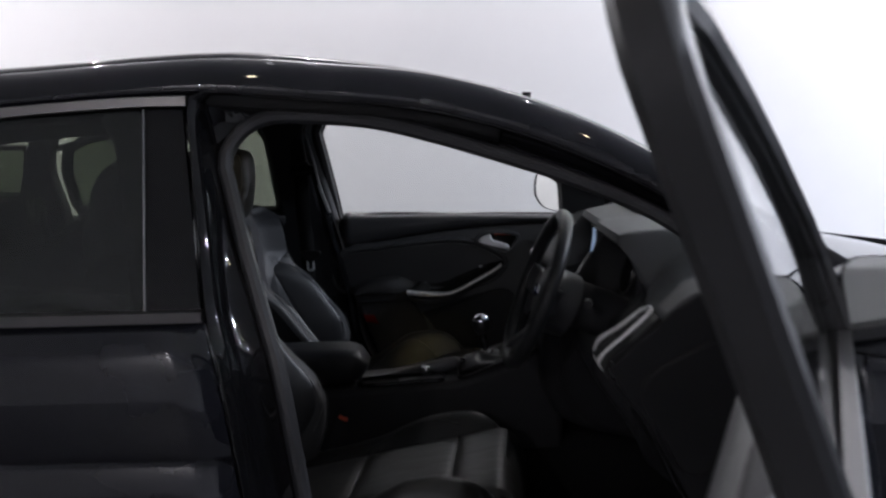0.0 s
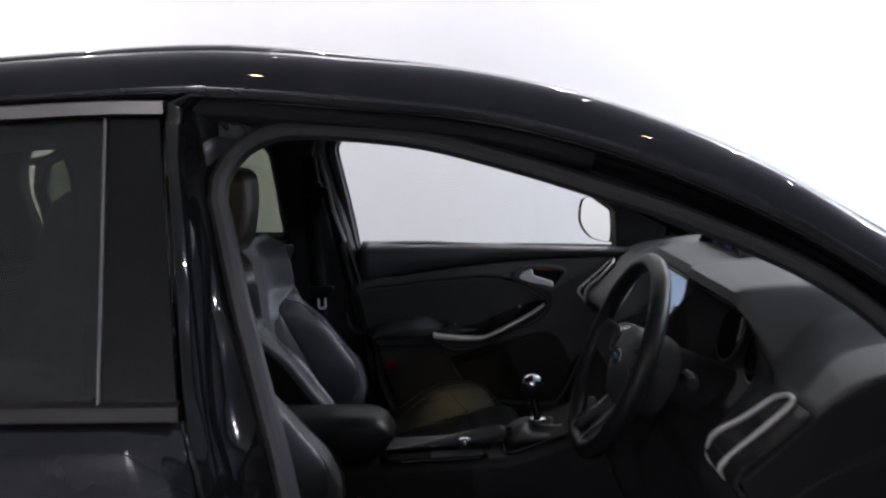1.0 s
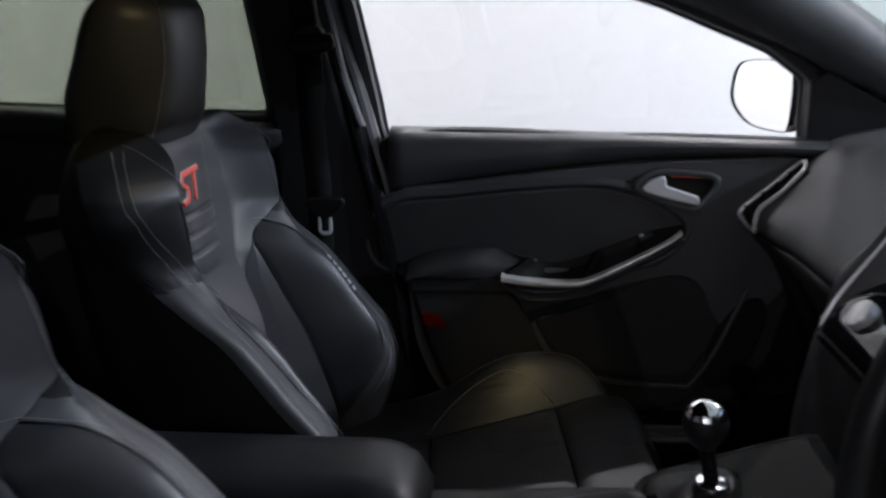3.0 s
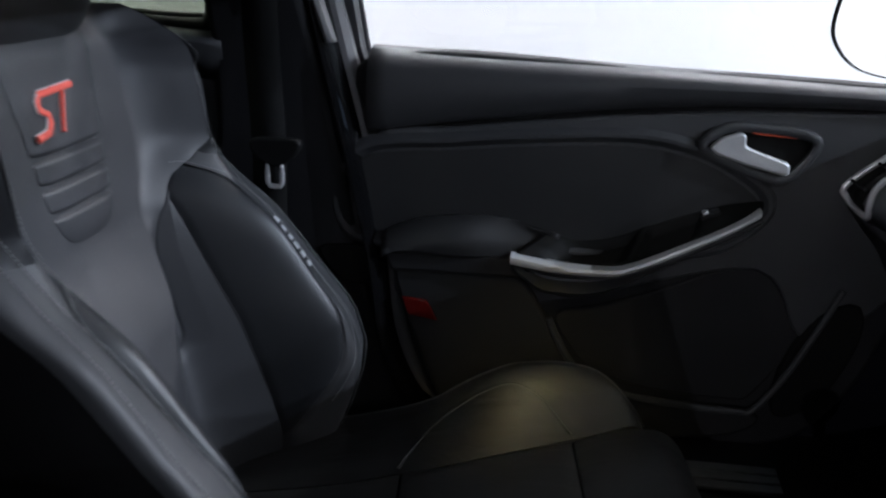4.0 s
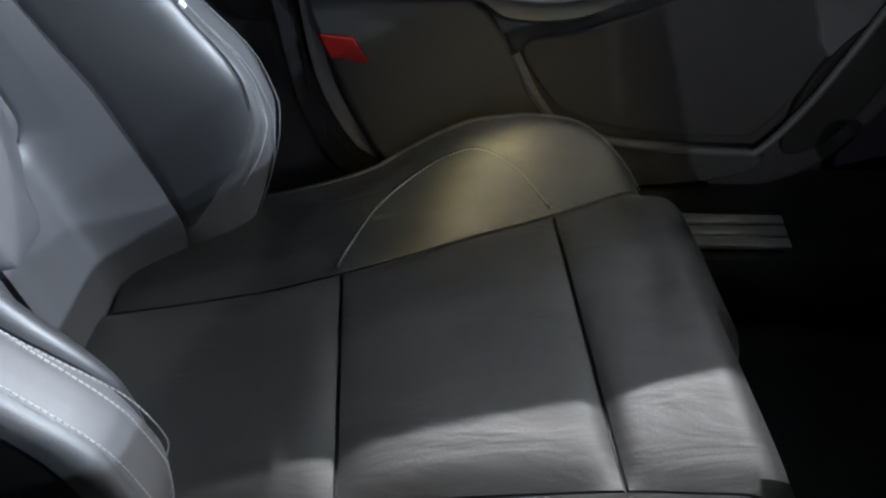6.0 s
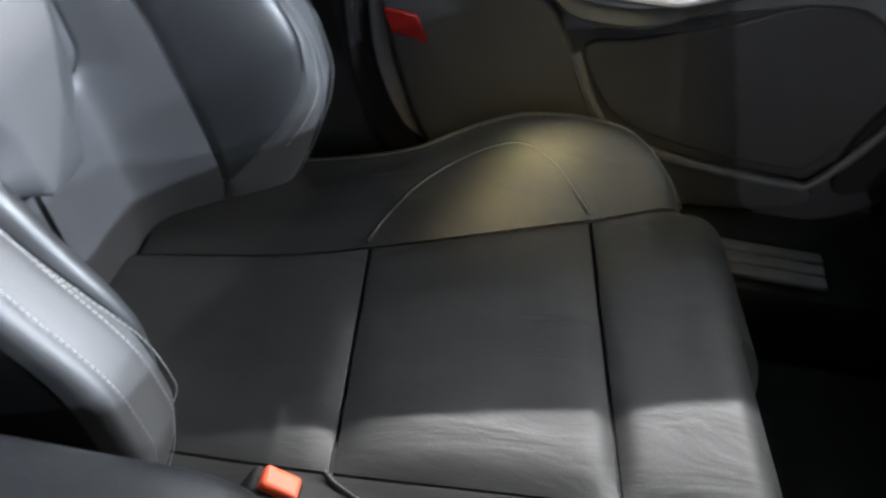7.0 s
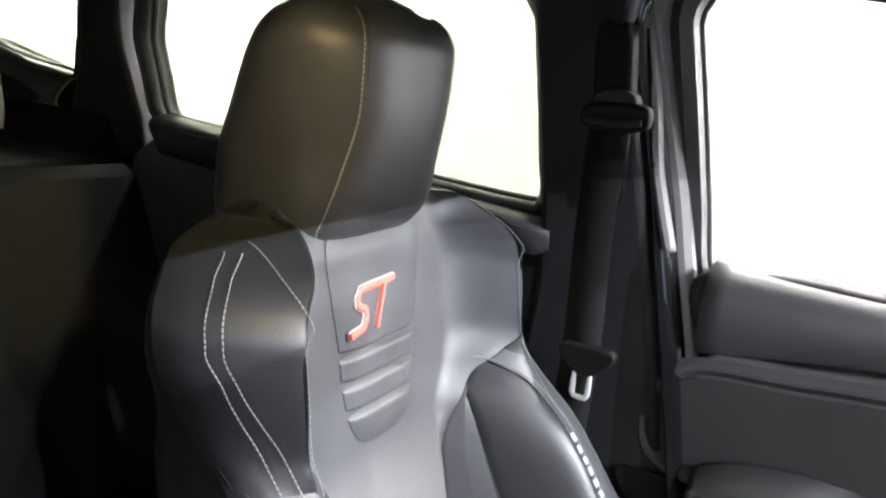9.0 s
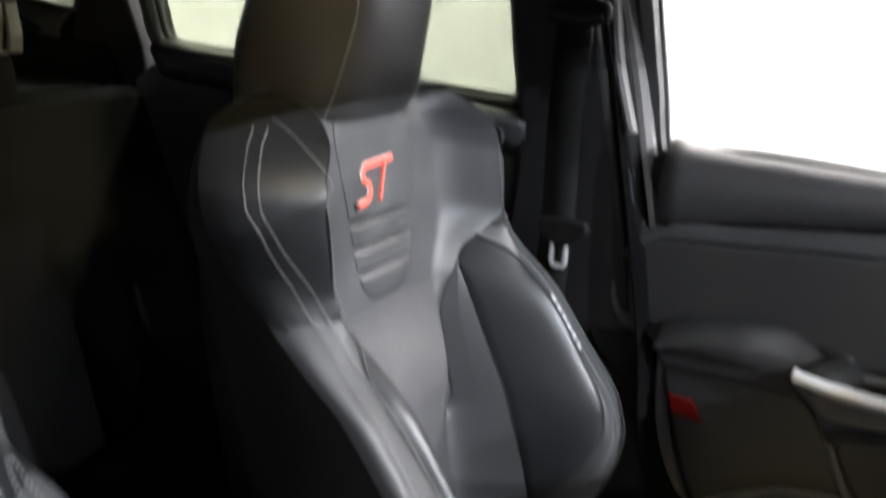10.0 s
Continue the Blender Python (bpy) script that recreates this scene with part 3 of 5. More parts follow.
    # outer skin round the quarter window
    sill_q = [(-1.95, 1.08), (-1.60, 1.16), (-1.50, 1.165), (-1.44, 1.140), (-1.37, 1.115), (-1.28, 1.090), (-1.19, 1.074), (-1.06, 1.066), (-.98, 1.060)]
    head_q = [(-1.95, 1.06), (-1.60, 1.19), (-1.52, 1.205), (-1.44, 1.215), (-1.37, 1.235), (-1.28, 1.250), (-1.20, 1.268), (-1.06, 1.275), (-.98, 1.278)]
    run = [-.98 - .94 * k / 40 for k in range(41)]
    belt_y = lambda x: .868 - .10 * ((-1.0 - x) / 1.05) ** 2 * (x < -1.0)
    part("quarter_panel", loft([[Vector((x, sy * (belt_y(x) + (side_y(steps(sill_q, x), .79) - belt_y(x)) * u), .98 + (steps(sill_q, x) - .98) * u)) for x in run] for u in (0, .25, .5, .75, 1)]), PAINT, BODY, "glossy black rear quarter panel", thick=.01)
    part("quarter_header", loft([[Vector((x, sy * (side_y(z, .775) * (1 - u) + (steps(GUT_Y, x) + .002) * u), z)) for x, z in ((x, steps(head_q, x) * (1 - u) + (steps(GUTTER, x) + .004) * u) for x in run)] for u in (0, .33, .67, 1)]), PAINT, BODY, "glossy black strip over the quarter window", thick=.008)
    part("quarter_post", loft([[Vector((x, sy * (side_y(z, .785)), z)) for z in [1.05 + .24 * k / 10 for k in range(11)]] for x in (-.975, -.995, -1.012)]), PAINT, BODY, "glossy black rear post skin", thick=.008)
    shelf = rounded([(-1.0, 1.02), (-1.16, 1.075), (-1.3, 1.10), (-1.5, 1.13), (-1.8, 1.1), (-1.9, .5), (-1.0, .4)], 40)
    part("luggage_side_trim", slab(shelf, lambda a, b, d: Vector((a, sy * (.70 + d), b)), .10), CLOTH, BODY, bevel=.01)
    part("roof_rail_trim", loft([[Vector((sx, sy * (steps(GUT_Y, sx) - dy), steps(GUTTER, sx) + dz)) for sx in [-1.8 + 2.35 * k / 30 for k in range(31)]] for dy, dz in ((.02, -.0), (.03, -.018), (.05, -.026), (.08, -.018), (.09, -.0))]), LINER, BODY, thick=.006)
    # inner cover of the front post
    tuck = .035 if sy < 0 else 0
    low = curve([(.45, sy * .62, 1.345), (.526, sy * .635, 1.298), (.680, sy * .660, 1.194), (.904, sy * .70, 1.076), (1.16, sy * .745, .965)], 30)
    high_ = curve([(.50, sy * .60, 1.352), (.62, sy * .615, 1.305), (.791, sy * .645, 1.235), (.940, sy * .67, 1.152), (1.17, sy * .72, 1.01)], 30)
    low, high_ = [p + Vector((0, tuck, 0)) for p in low], [p + Vector((0, tuck, -.2 * tuck)) for p in high_]
    lo_back, hi_back = [p + Vector((0, sy * .05, .0)) for p in low], [p + Vector((.02, sy * .03, .02)) for p in high_]
    face = [[a.lerp(b, u / 10) + Vector((-.016, -sy * .026, .005)) * math.sin(math.pi * u / 10) ** .8 for a, b in zip(low, high_)] for u in range(11)]
    part("front_post_trim", loft([lo_back] + face + [hi_back]), DASHTOP, BODY, "dark grey moulded windscreen post trim", thick=.004, sharp=60)

# ---- front doors: built shut, the driver's one then swung open ----
SHELL = ("outer_panel", "shut_face", "belt_strip", "window_frame", "channel", "pane", "mirror_housing", "mirror_glass", "mirror_foot", "mirror_sail")


def front_door(sy):
    side = "passenger's" if sy > 0 else "driver's"
    state = "closed" if sy > 0 else "wide open"
    door = thing("front_door", "%s glossy black front door with black leather trim on the %s side" % (state, side), "car door", "front doors", (1.13, sy * .88, 0))
    hinge = Matrix.Translation((-1.13, -sy * .88, 0))

    def add(name, bm, mat, label="", **more):
        parent = more.pop("under", door)
        if sy < 0 and name not in SHELL:
            bm.transform(Matrix.Translation((0, -.06, 0)))
        bm.transform(hinge)
        return part(name, bm, mat, parent, label, **more)

    rear = [(.36, .152), (.55, .117), (.70, .097), (.887, .070), (.972, .046)]
    rows = []
    for z, y in ((.36, .885), (.45, .90), (.55, .908), (.64, .908), (.728, .904), (.738, .897), (.75, .902), (.84, .898), (.90, .889), (.94, .878), (.975, .86)):
        bx = steps(rear, z)
        z -= .045 * ease((z - .80) / .17) if sy > 0 else 0
        rows.append([Vector((bx + (1.115 - bx) * k / 14, sy * (y - .006 * (k / 14) ** 2), z)) for k in range(15)])
    add("outer_panel", loft(rows), PAINT, "glossy black door panel", thick=.012)
    add("shut_face", slab([(.15, .38), (.12, .55), (.10, .72), (.085, .90), (.07, .93), (1.08, .93), (1.1, .7), (1.06, .38)], lambda a, b, d: Vector((a, sy * (.88 - d), b)), .135 if sy > 0 else .075), PAINT, bevel=.02)
    add("belt_strip", loft([[Vector((.05 + 0.95 * k / 14, sy * y, z - (.045 if sy > 0 else 0))) for k in range(15)] for y, z in ((.845, .970), (.862, .972), (.863, .990), (.846, .993), (.845, .970))]), DULL_CHROME if sy > 0 else RUBBER, "strip along the window sill")
    # frame round the pane
    line = corner_curve(WIN_F if sy > 0 else [(a, .98 + (b - .98) * 1.16 if b > 1.0 else b) for a, b in WIN_F])
    wb, lean_in = (.755, .21) if sy > 0 else (.852, .34)
    at = lambda o, y: [Vector((a, sy * (side_y(b, wb, lean_in) + y), b)) for a, b in o]
    add("window_frame", loft([at(line, -.004), at(grown(line, .004), -.016), at(grown(line, .02), -.020), at(grown(line, .034), -.010), at(grown(line, .038), .018), at(grown(line, .03), .026), at(grown(line, .01), .028), at(line, .020), at(line, -.004)], True), FRAME, "black window frame")
    add("channel", tube(at(line, .006), .006, 8, True), RUBBER)
    pane = add("pane", slab(line, lambda a, b, d: Vector((a, sy * (side_y(b, wb, lean_in) + .006 + d), b)), .004), CLEAR, "clear glass pane")
    pane.visible_shadow = False
    # door mirror
    shell = rounded([(-.085, -.02), (-.088, .03), (-.070, .064), (-.02, .074), (.05, .072), (.080, .055), (.086, .0), (.080, -.058), (.06, -.068), (-.03, -.060)], 44)
    turn = Matrix.Translation((.828, sy * .925, 1.026)) @ Matrix.Rotation(radians(sy * 27), 4, "Z")
    cap = []
    for k in range(10):
        u = k / 9
        s = math.sqrt(max(1 - (u * .98) ** 2.6, 0.01))
        cap.append([turn @ Vector((-.012 + .11 * u, -sy * a * s, b * s)) for a, b in shell])
    rim_in_ = [turn @ Vector((.004, -sy * a * .985, b * .98)) for a, b in shell]
    mirror = add("mirror_housing", loft([rim_in_] + cap, True, True), TRIM_GLOSS, "gloss black door mirror housing")
    add("mirror_glass", slab([(a * .98, b * .975) for a, b in shell], lambda a, b, d: turn @ Vector((-.004 - d, -sy * a, b)), .003), MIRROR, "mirror glass", under=mirror)
    add("mirror_foot", tube([(.90, sy * .77, .975), (.89, sy * .83, .985), (.88, sy * .88, 1.0)], .026, 10), TRIM_GLOSS, under=mirror)
    add("mirror_sail", slab([(.852, .962), (.842, 1.07), (.87, 1.09), (1.0, 1.02), (1.0, .955)], lambda a, b, d: Vector((a, sy * (side_y(b, .722) + d), b)), .05), HARD, "black plastic corner cover behind the mirror", bevel=.004)

    # inside trim
    put = lambda y: (lambda a, b, d: Vector((a, sy * (y + d), b)))
    trim = rounded([(.075, .975), (.09, .84), (.115, .70), (.135, .57), (.175, .455), (.22, .415), (.45, .40), (.70, .41), (.80, .50), (.85, .65), (.89, .82), (.90, .95), (.85, .965), (.5, .975)], 90)
    add("trim_carrier", slab(trim, put(.705), .05), HARD, "black moulded door trim", bevel=.008)
    # soft upper panel, rolling over at the window sill
    crease = curve([(.072, 0, .868), (.20, 0, .89), (.466, 0, .925), (.697, 0, .938), (.90, 0, .935)], 30)
    belt = curve([(.062, 0, .985), (.3, 0, .980), (.6, 0, .972), (.90, 0, .962)], 30)
    rows = []
    for u, y in ((0.0, .700), (.03, .690), (.12, .683), (.35, .676), (.60, .674), (.80, .680), (.93, .694), (1.0, .712), (1.03, .735)):
        rows.append([Vector((a.x, sy * y, a.z + (b.z - a.z) * u)) for a, b in zip(crease, belt)])
    add("upper_panel", loft(rows), DOOR_SKIN, "soft charcoal upper door panel", thick=.006)
    # middle field under the crease, with the handle in it
    field = rounded([(.08, .862), (.20, .884), (.466, .918), (.70, .932), (.86, .925), (.87, .80), (.82, .66), (.72, .60), (.64, .70), (.40, .64), (.25, .60), (.13, .60), (.105, .70)], 80)
    add("middle_panel", slab(field, put(.694), .012), DOOR_SKIN, bevel=.005)
    well = [(.055, .836), (.204, .862), (.34, .876), (.46, .882), (.542, .866), (.612, .831), (.637, .805), (.630, .778), (.575, .735), (.45, .715), (.30, .715), (.055, .718)]
    wl = rounded(well, 90)
    ring = lambda by, y: [Vector((a, sy * y, b)) for a, b in grown(wl, by)]
    add("inset_rim", loft([ring(.016, .696), ring(.012, .689), ring(.007, .6855), ring(.002, .6858), ring(-.003, .690), ring(-.008, .6955), ring(-.012, .699)], True), DOOR_SKIN, "rolled soft rim round the leather inset")
    add("inset", slab([(a, b) for a, b in grown(wl, -.009)], put(.6935), .008), LEATHER_LIT, "black leather door inset", bevel=.003)
    # armrest, growing out of the trim and fading into it ahead
    crown = [(.098, .722), (.116, .733), (.165, .749), (.232, .757), (.28, .754), (.32, .744), (.345, .735), (.36, .728)]
    rows = []
    for k in range(31):
        x = .099 + .258 * k / 30
        out = .661 + .033 * ease((x - .205) / .150)
        top, low_z = steps(crown, x), .698 + .030 * ease((x - .29) / .07)
        mid_z = top - .028
        rows.append([Vector((x, sy * y, z)) for y, z in ((.697, top - .004), (.690, top + .001), (.680 + (out - .661) * .3, top + .002), (.672 + (out - .661) * .7, top - .004), (out + .004, top - .014), (out - .003, mid_z), (out - .004, (mid_z + low_z) / 2), (out - .001, low_z + .004), (out + .006, low_z - .001), (.692, low_z + .002))])
    add("armrest_pad", loft(rows), LEATHER_LIT, "padded black leather armrest", thick=.004)
    add("armrest_base", slab([(.099, .700), (.30, .704), (.325, .690), (.308, .668), (.215, .668), (.110, .666)], put(.672), .026), HARD, "black plastic under the armrest", bevel=.006)
    # shelf behind the bright blade, dished as a pull cup and a small tray
    near = curve([(.288, .658, .708), (.35, .657, .702), (.423, .657, .701), (.46, .658, .709), (.53, .661, .743), (.59, .665, .775), (.628, .671, .798)], 56)
    far = curve([(.345, .6945, .742), (.372, .6945, .731), (.41, .6945, .733), (.447, .6945, .744), (.52, .6945, .776), (.58, .6945, .796), (.634, .6945, .806)], 56)
    rows = []
    for v in [k / 16 for k in range(17)]:
        row = []
        for k, (a, b) in enumerate(zip(near, far)):
            u = k / 55
            dish = .016 * (ease((u - .06) / .10) * ease((.44 - u) / .06) + .9 * ease((u - .46) / .04) * ease((.74 - u) / .04)) * ease((v - .14) / .16) * ease((.97 - v) / .10)
            p = a.lerp(b, v)
            row.append(Vector((p.x, sy * p.y, p.z - dish)))
        rows.append(row)
    add("pull_cup", loft(rows), BELT_CAP, "black pull cup and tray", thick=.003)
    add("window_switch", moved(block(-.014, .014, -.006, .006, -.004, .005), Matrix.Translation((.560, sy * .674, .786)) @ Matrix.Rotation(radians(-24), 4, "Y")), HARD, "black window switch", bevel=.003)
    add("switch_tip", moved(block(-.004, .004, -.005, .005, 0, .004), Matrix.Translation((.553, sy * .672, .7875)) @ Matrix.Rotation(radians(-24), 4, "Y")), SILVER, "small bright switch tip", bevel=.001)
    blade = curve([(.288, sy * .656, .703), (.35, sy * .653, .696), (.423, sy * .653, .695), (.46, sy * .654, .703), (.53, sy * .657, .737), (.59, sy * .661, .769), (.626, sy * .667, .792)], 40)
    rows = []
    for dy, dz in ((.012, .010), (0, .0095), (-.005, .006), (-.006, .001), (-.004, -.004), (.002, -.007), (.014, -.0065), (.012, .010)):
        rows.append([p + Vector((0, sy * dy, dz * (1 - .28 * k / 39))) for k, p in enumerate(blade)])
    add("pull_blade", loft(rows), SILVER, "satin silver pull handle blade")
    # moulding under the blade, hollowed for the fingers
    under = curve([(.292, 0, .690), (.315, 0, .674), (.342, 0, .660), (.40, 0, .660), (.44, 0, .672), (.47, 0, .689), (.55, 0, .734), (.634, 0, .784)], 40)
    rows = []
    for f_y, f_z in ((.004, -.006), (.018, -.012), (.032, -.5), (.030, -.75), (.014, -.90), (.006, -1.0), (.010, -1.12), (.034, -1.25), (.060, -1.3)):
        row = []
        for p, q in zip(blade, under):
            gap = max(p.z - q.z, .012)
            z = p.z + f_z if f_z > -.1 else p.z - .008 + f_z * (gap - .008)
            row.append(Vector((q.x * .5 + p.x * .5 if f_z > -.1 else q.x, sy * (abs(p.y) + f_y), z)))
        rows.append(row)
    add("pull_apron", loft(rows), DOOR_SKIN, "black moulding hollowed under the blade", thick=.003)
    # release handle in its bezel
    bez = rounded([(.540, .878), (.555, .899), (.580, .909), (.63, .908), (.675, .902), (.688, .889), (.672, .858), (.655, .841), (.635, .839), (.585, .856)], 50)
    add("handle_bezel", tube([(a, sy * .684, b) for a, b in bez], .0075, 10, True, .8), DOOR_SKIN, "soft raised bezel round the handle")
    # flat plate behind the lever, darkened in place of a recess's shade
    handle_cup = add("handle_cup", slab(bez, put(.690), .010), BELT_CAP, "near-black plate for the handle recess shade", bevel=.003)
    lever = corner_curve([(.546, .880), (.560, .894), (.584, .903), (.592, .900), (.594, .884), (.654, .864), (.656, .850), (.650, .846), (.598, .858), (.556, .871)], 60)
    add("release_lever", slab(lever, put(.672), .012), SILVER, "satin silver release lever", bevel=.004)
    add("red_mark", slab([(.602, .9055), (.660, .9025), (.660, .8965), (.602, .8995)], put(.684), .006), RED_BUTTON, "thin red warning mark", under=handle_cup)
    # lower panel, pocket and reflector
    low = rounded([(.115, .680), (.20, .672), (.30, .668), (.345, .607), (.381, .540), (.423, .500), (.523, .480), (.665, .474), (.67, .45), (.60, .425), (.40, .410), (.24, .420), (.19, .455), (.145, .56)], 90)
    add("lower_panel", slab(low, put(.684), .02), DOOR_LOW, "grained black lower door panel", bevel=.006)
    pocket = rounded([(.36, .606), (.388, .550), (.43, .512), (.528, .491), (.640, .487), (.663, .495), (.705, .565), (.755, .69), (.70, .72), (.60, .70), (.50, .655), (.42, .625)], 80)
    add("pocket_shell", slab(pocket, put(.700), .01), HARD, "recessed black map pocket", bevel=.004)
    lip = curve([(.350, sy * .682, .606), (.384, sy * .680, .544), (.425, sy * .678, .506), (.523, sy * .678, .485), (.640, sy * .678, .480), (.667, sy * .678, .488), (.71, sy * .680, .560), (.760, sy * .682, .685)], 60)
    add("pocket_lip", tube(lip, .0055, 8, False, .8), SOFT)
    refl = [(.127, .623), (.166, .620), (.184, .587), (.138, .594)]
    add("reflector", slab(refl, put(.679), .012), RED_LENS, "red door edge reflector", bevel=.002)
    add("speaker_cover", slab(rounded([(.70, .47), (.76, .50), (.80, .60), (.79, .66), (.74, .64), (.70, .56)], 30), put(.690), .02), CLOTH, "dark speaker cover", bevel=.004)
    return door


front_door(1)
driver_door = front_door(-1)
driver_door.rotation_euler = (0, 0, radians(65.9))
driver_door.scale = (.87, 1, 1)

# ---- seats ----
BASE = [(.34, -.075), (.40, -.086), (.585, -.128), (.70, -.155), (.80, -.174), (.86, -.185), (.92, -.194), (.97, -.202), (1.03, -.211), (1.07, -.228)]
PUSH = [(.34, .035), (.366, .075), (.418, .122), (.505, .180), (.56, .205), (.593, .213), (.63, .211), (.71, .172), (.778, .133), (.82, .100), (.85, .086), (.885, .081), (.93, .082), (.97, .082), (1.0, .076), (1.05, .050)]
RAMP = [(.34, .105), (.80, .105), (.85, .128), (.90, .140), (.97, .136), (1.02, .110), (1.07, .10)]
CREST = [(.34, .205), (.81, .205), (.85, .206), (.89, .209), (.96, .209), (.99, .200), (1.02, .172), (1.045, .15), (1.07, .14)]
EDGE = [(.34, .256), (.80, .256), (.84, .254), (.866, .247), (.89, .249), (.92, .258), (.95, .267), (.970, .268), (.988, .263), (1.008, .248), (1.03, .212), (1.045, .166), (1.052, .13)]


def back_x(s, z):
    """How far forward the face of the backrest stands."""
    a = abs(s)
    r, c, o = steps(RAMP, z), steps(CREST, z), steps(EDGE, z)
    u = min(max((a - r) / (c - r), 0.0), 1.0)
    fold = ease((z - .835) / .05)
    x = steps(BASE, z) + steps(PUSH, z) * (ease(u) * (1 - fold) + u**1.7 * fold)
    x -= (.050 * ease((z - .78) / .15) + .012 * fold) * max(a - c, 0) / (o - c)
    soft = .008 + .010 * ease((z - .85) / .05)
    w = o - soft
    if a > w:
        x -= (soft + .002) * (1 - math.sqrt(max(1 - ((a - w) / soft) ** 2, 0)))
    if z > 1.0:
        x -= .05 * (1 - math.sqrt(max(1 - ((z - 1.0) / .056) ** 2, 0)))
    return max(x, steps(BASE, z) - .025)


def stuffed(fn, lo, hi, levels, puff, count=16, skirt=.014, dome=0.0):
    """A padded panel on the face fn(s, z) between two edges, with its border tucked in."""
    rows = []
    n = len(levels) - 1
    for i, z in enumerate([levels[0]] + list(levels) + [levels[-1]]):
        v = min(max((i - 1) / n, 0), 1)
        a, b = lo(z), hi(z)
        row = []
        for j in range(-1, count + 2):
            u = min(max(j / count, 0), 1)
            s = a + (b - a) * u
            edge = min(u, 1 - u) * abs(b - a)
            end = min(v, 1 - v) * abs(levels[-1] - levels[0])
            soft = 1 - math.exp(-edge / .012)
            soft2 = 1 - math.exp(-end / .012)
            x = fn(s, z) + puff * soft * soft2 + dome * 4 * u * (1 - u) * ease(4 * min(v, 1 - v))
            if j in (-1, count + 1) or i in (0, n + 2):
                x -= skirt
            row.append(Vector((x, s, z)))
        rows.append(row)
    return loft(rows)


def back_line(points, lift=.002, count=40):
    out = []
    for p in curve([(0, s, z) for s, z in points], count):
        out.append(Vector((back_x(p.y, p.z) + lift, p.y, p.z)))
    return out


def stitches(points, r=.0007, on=.0034, off=.0014):
    """A row of short threads along points."""
    bm = bmesh.new()
    run, want, lay, start = 0.0, on, True, Vector(points[0])
    for a, b in zip(points, points[1:]):
        a, b = Vector(a), Vector(b)
        d = (b - a).length
        pos = 0.0
        while d - pos >= want - run:
            pos += want - run
            run = 0.0
            here = a.lerp(b, pos / d)
            if lay:
                t = (here - start).normalized()
                side = t.cross(Vector((.3, .9, .2))).normalized() * r
                up = t.cross(side).normalized() * r
                v = [bm.verts.new(q) for q in (start + side, start + up, start - side, start - up, here + side, here + up, here - side, here - up)]
                for f in ((0, 1, 5, 4), (1, 2, 6, 5), (2, 3, 7, 6), (3, 0, 4, 7), (3, 2, 1, 0), (4, 5, 6, 7)):
                    bm.faces.new([v[i] for i in f])
            start, lay = here, not lay
            want = on if lay else off
        run += d - pos
    return bm


RIDGE = [(-.05, .0), (.05, .002), (.13, .010), (.20, .026), (.24, .047), (.272, .062), (.32, .075), (.36, .074), (.39, .069), (.42, .059), (.45, .040), (.475, .012), (.50, -.03), (.52, -.06)]


def seat_wide(x, side=1):
    """Half the width of the flat middle of the cushion, on the door's side (1) or the tunnel's (-1)."""
    if side < 0:
        return steps([(-.12, .150), (.165, .168), (.28, .172), (.39, .176), (.48, .186), (.54, .190)], x)
    return steps([(-.12, .070), (.07, .082), (.165, .100), (.28, .128), (.39, .155), (.48, .180), (.54, .186)], x)


def cushion_out(x):
    return .275 - .050 * ease((x - .42) / .10)


def cushion_z(x, s):
    """Height of the seat cushion."""
    z = .440 + .17 * x
    z -= .12 * (1 - math.sqrt(max(1 - (max(x - .485, 0) / .072) ** 2, 0)))
    a = abs(s)
    inner, out = seat_wide(x, 1 if s > 0 else -1) - .008, cushion_out(x)
    z += steps(RIDGE, x) * (1 if s > 0 else .55) * ease((a - inner) / (out - .045 - inner))
    if a > out - .040:
        z -= .09 * (1 - math.sqrt(max(1 - ((a - out + .040) / .043) ** 2, 0)))
    return z


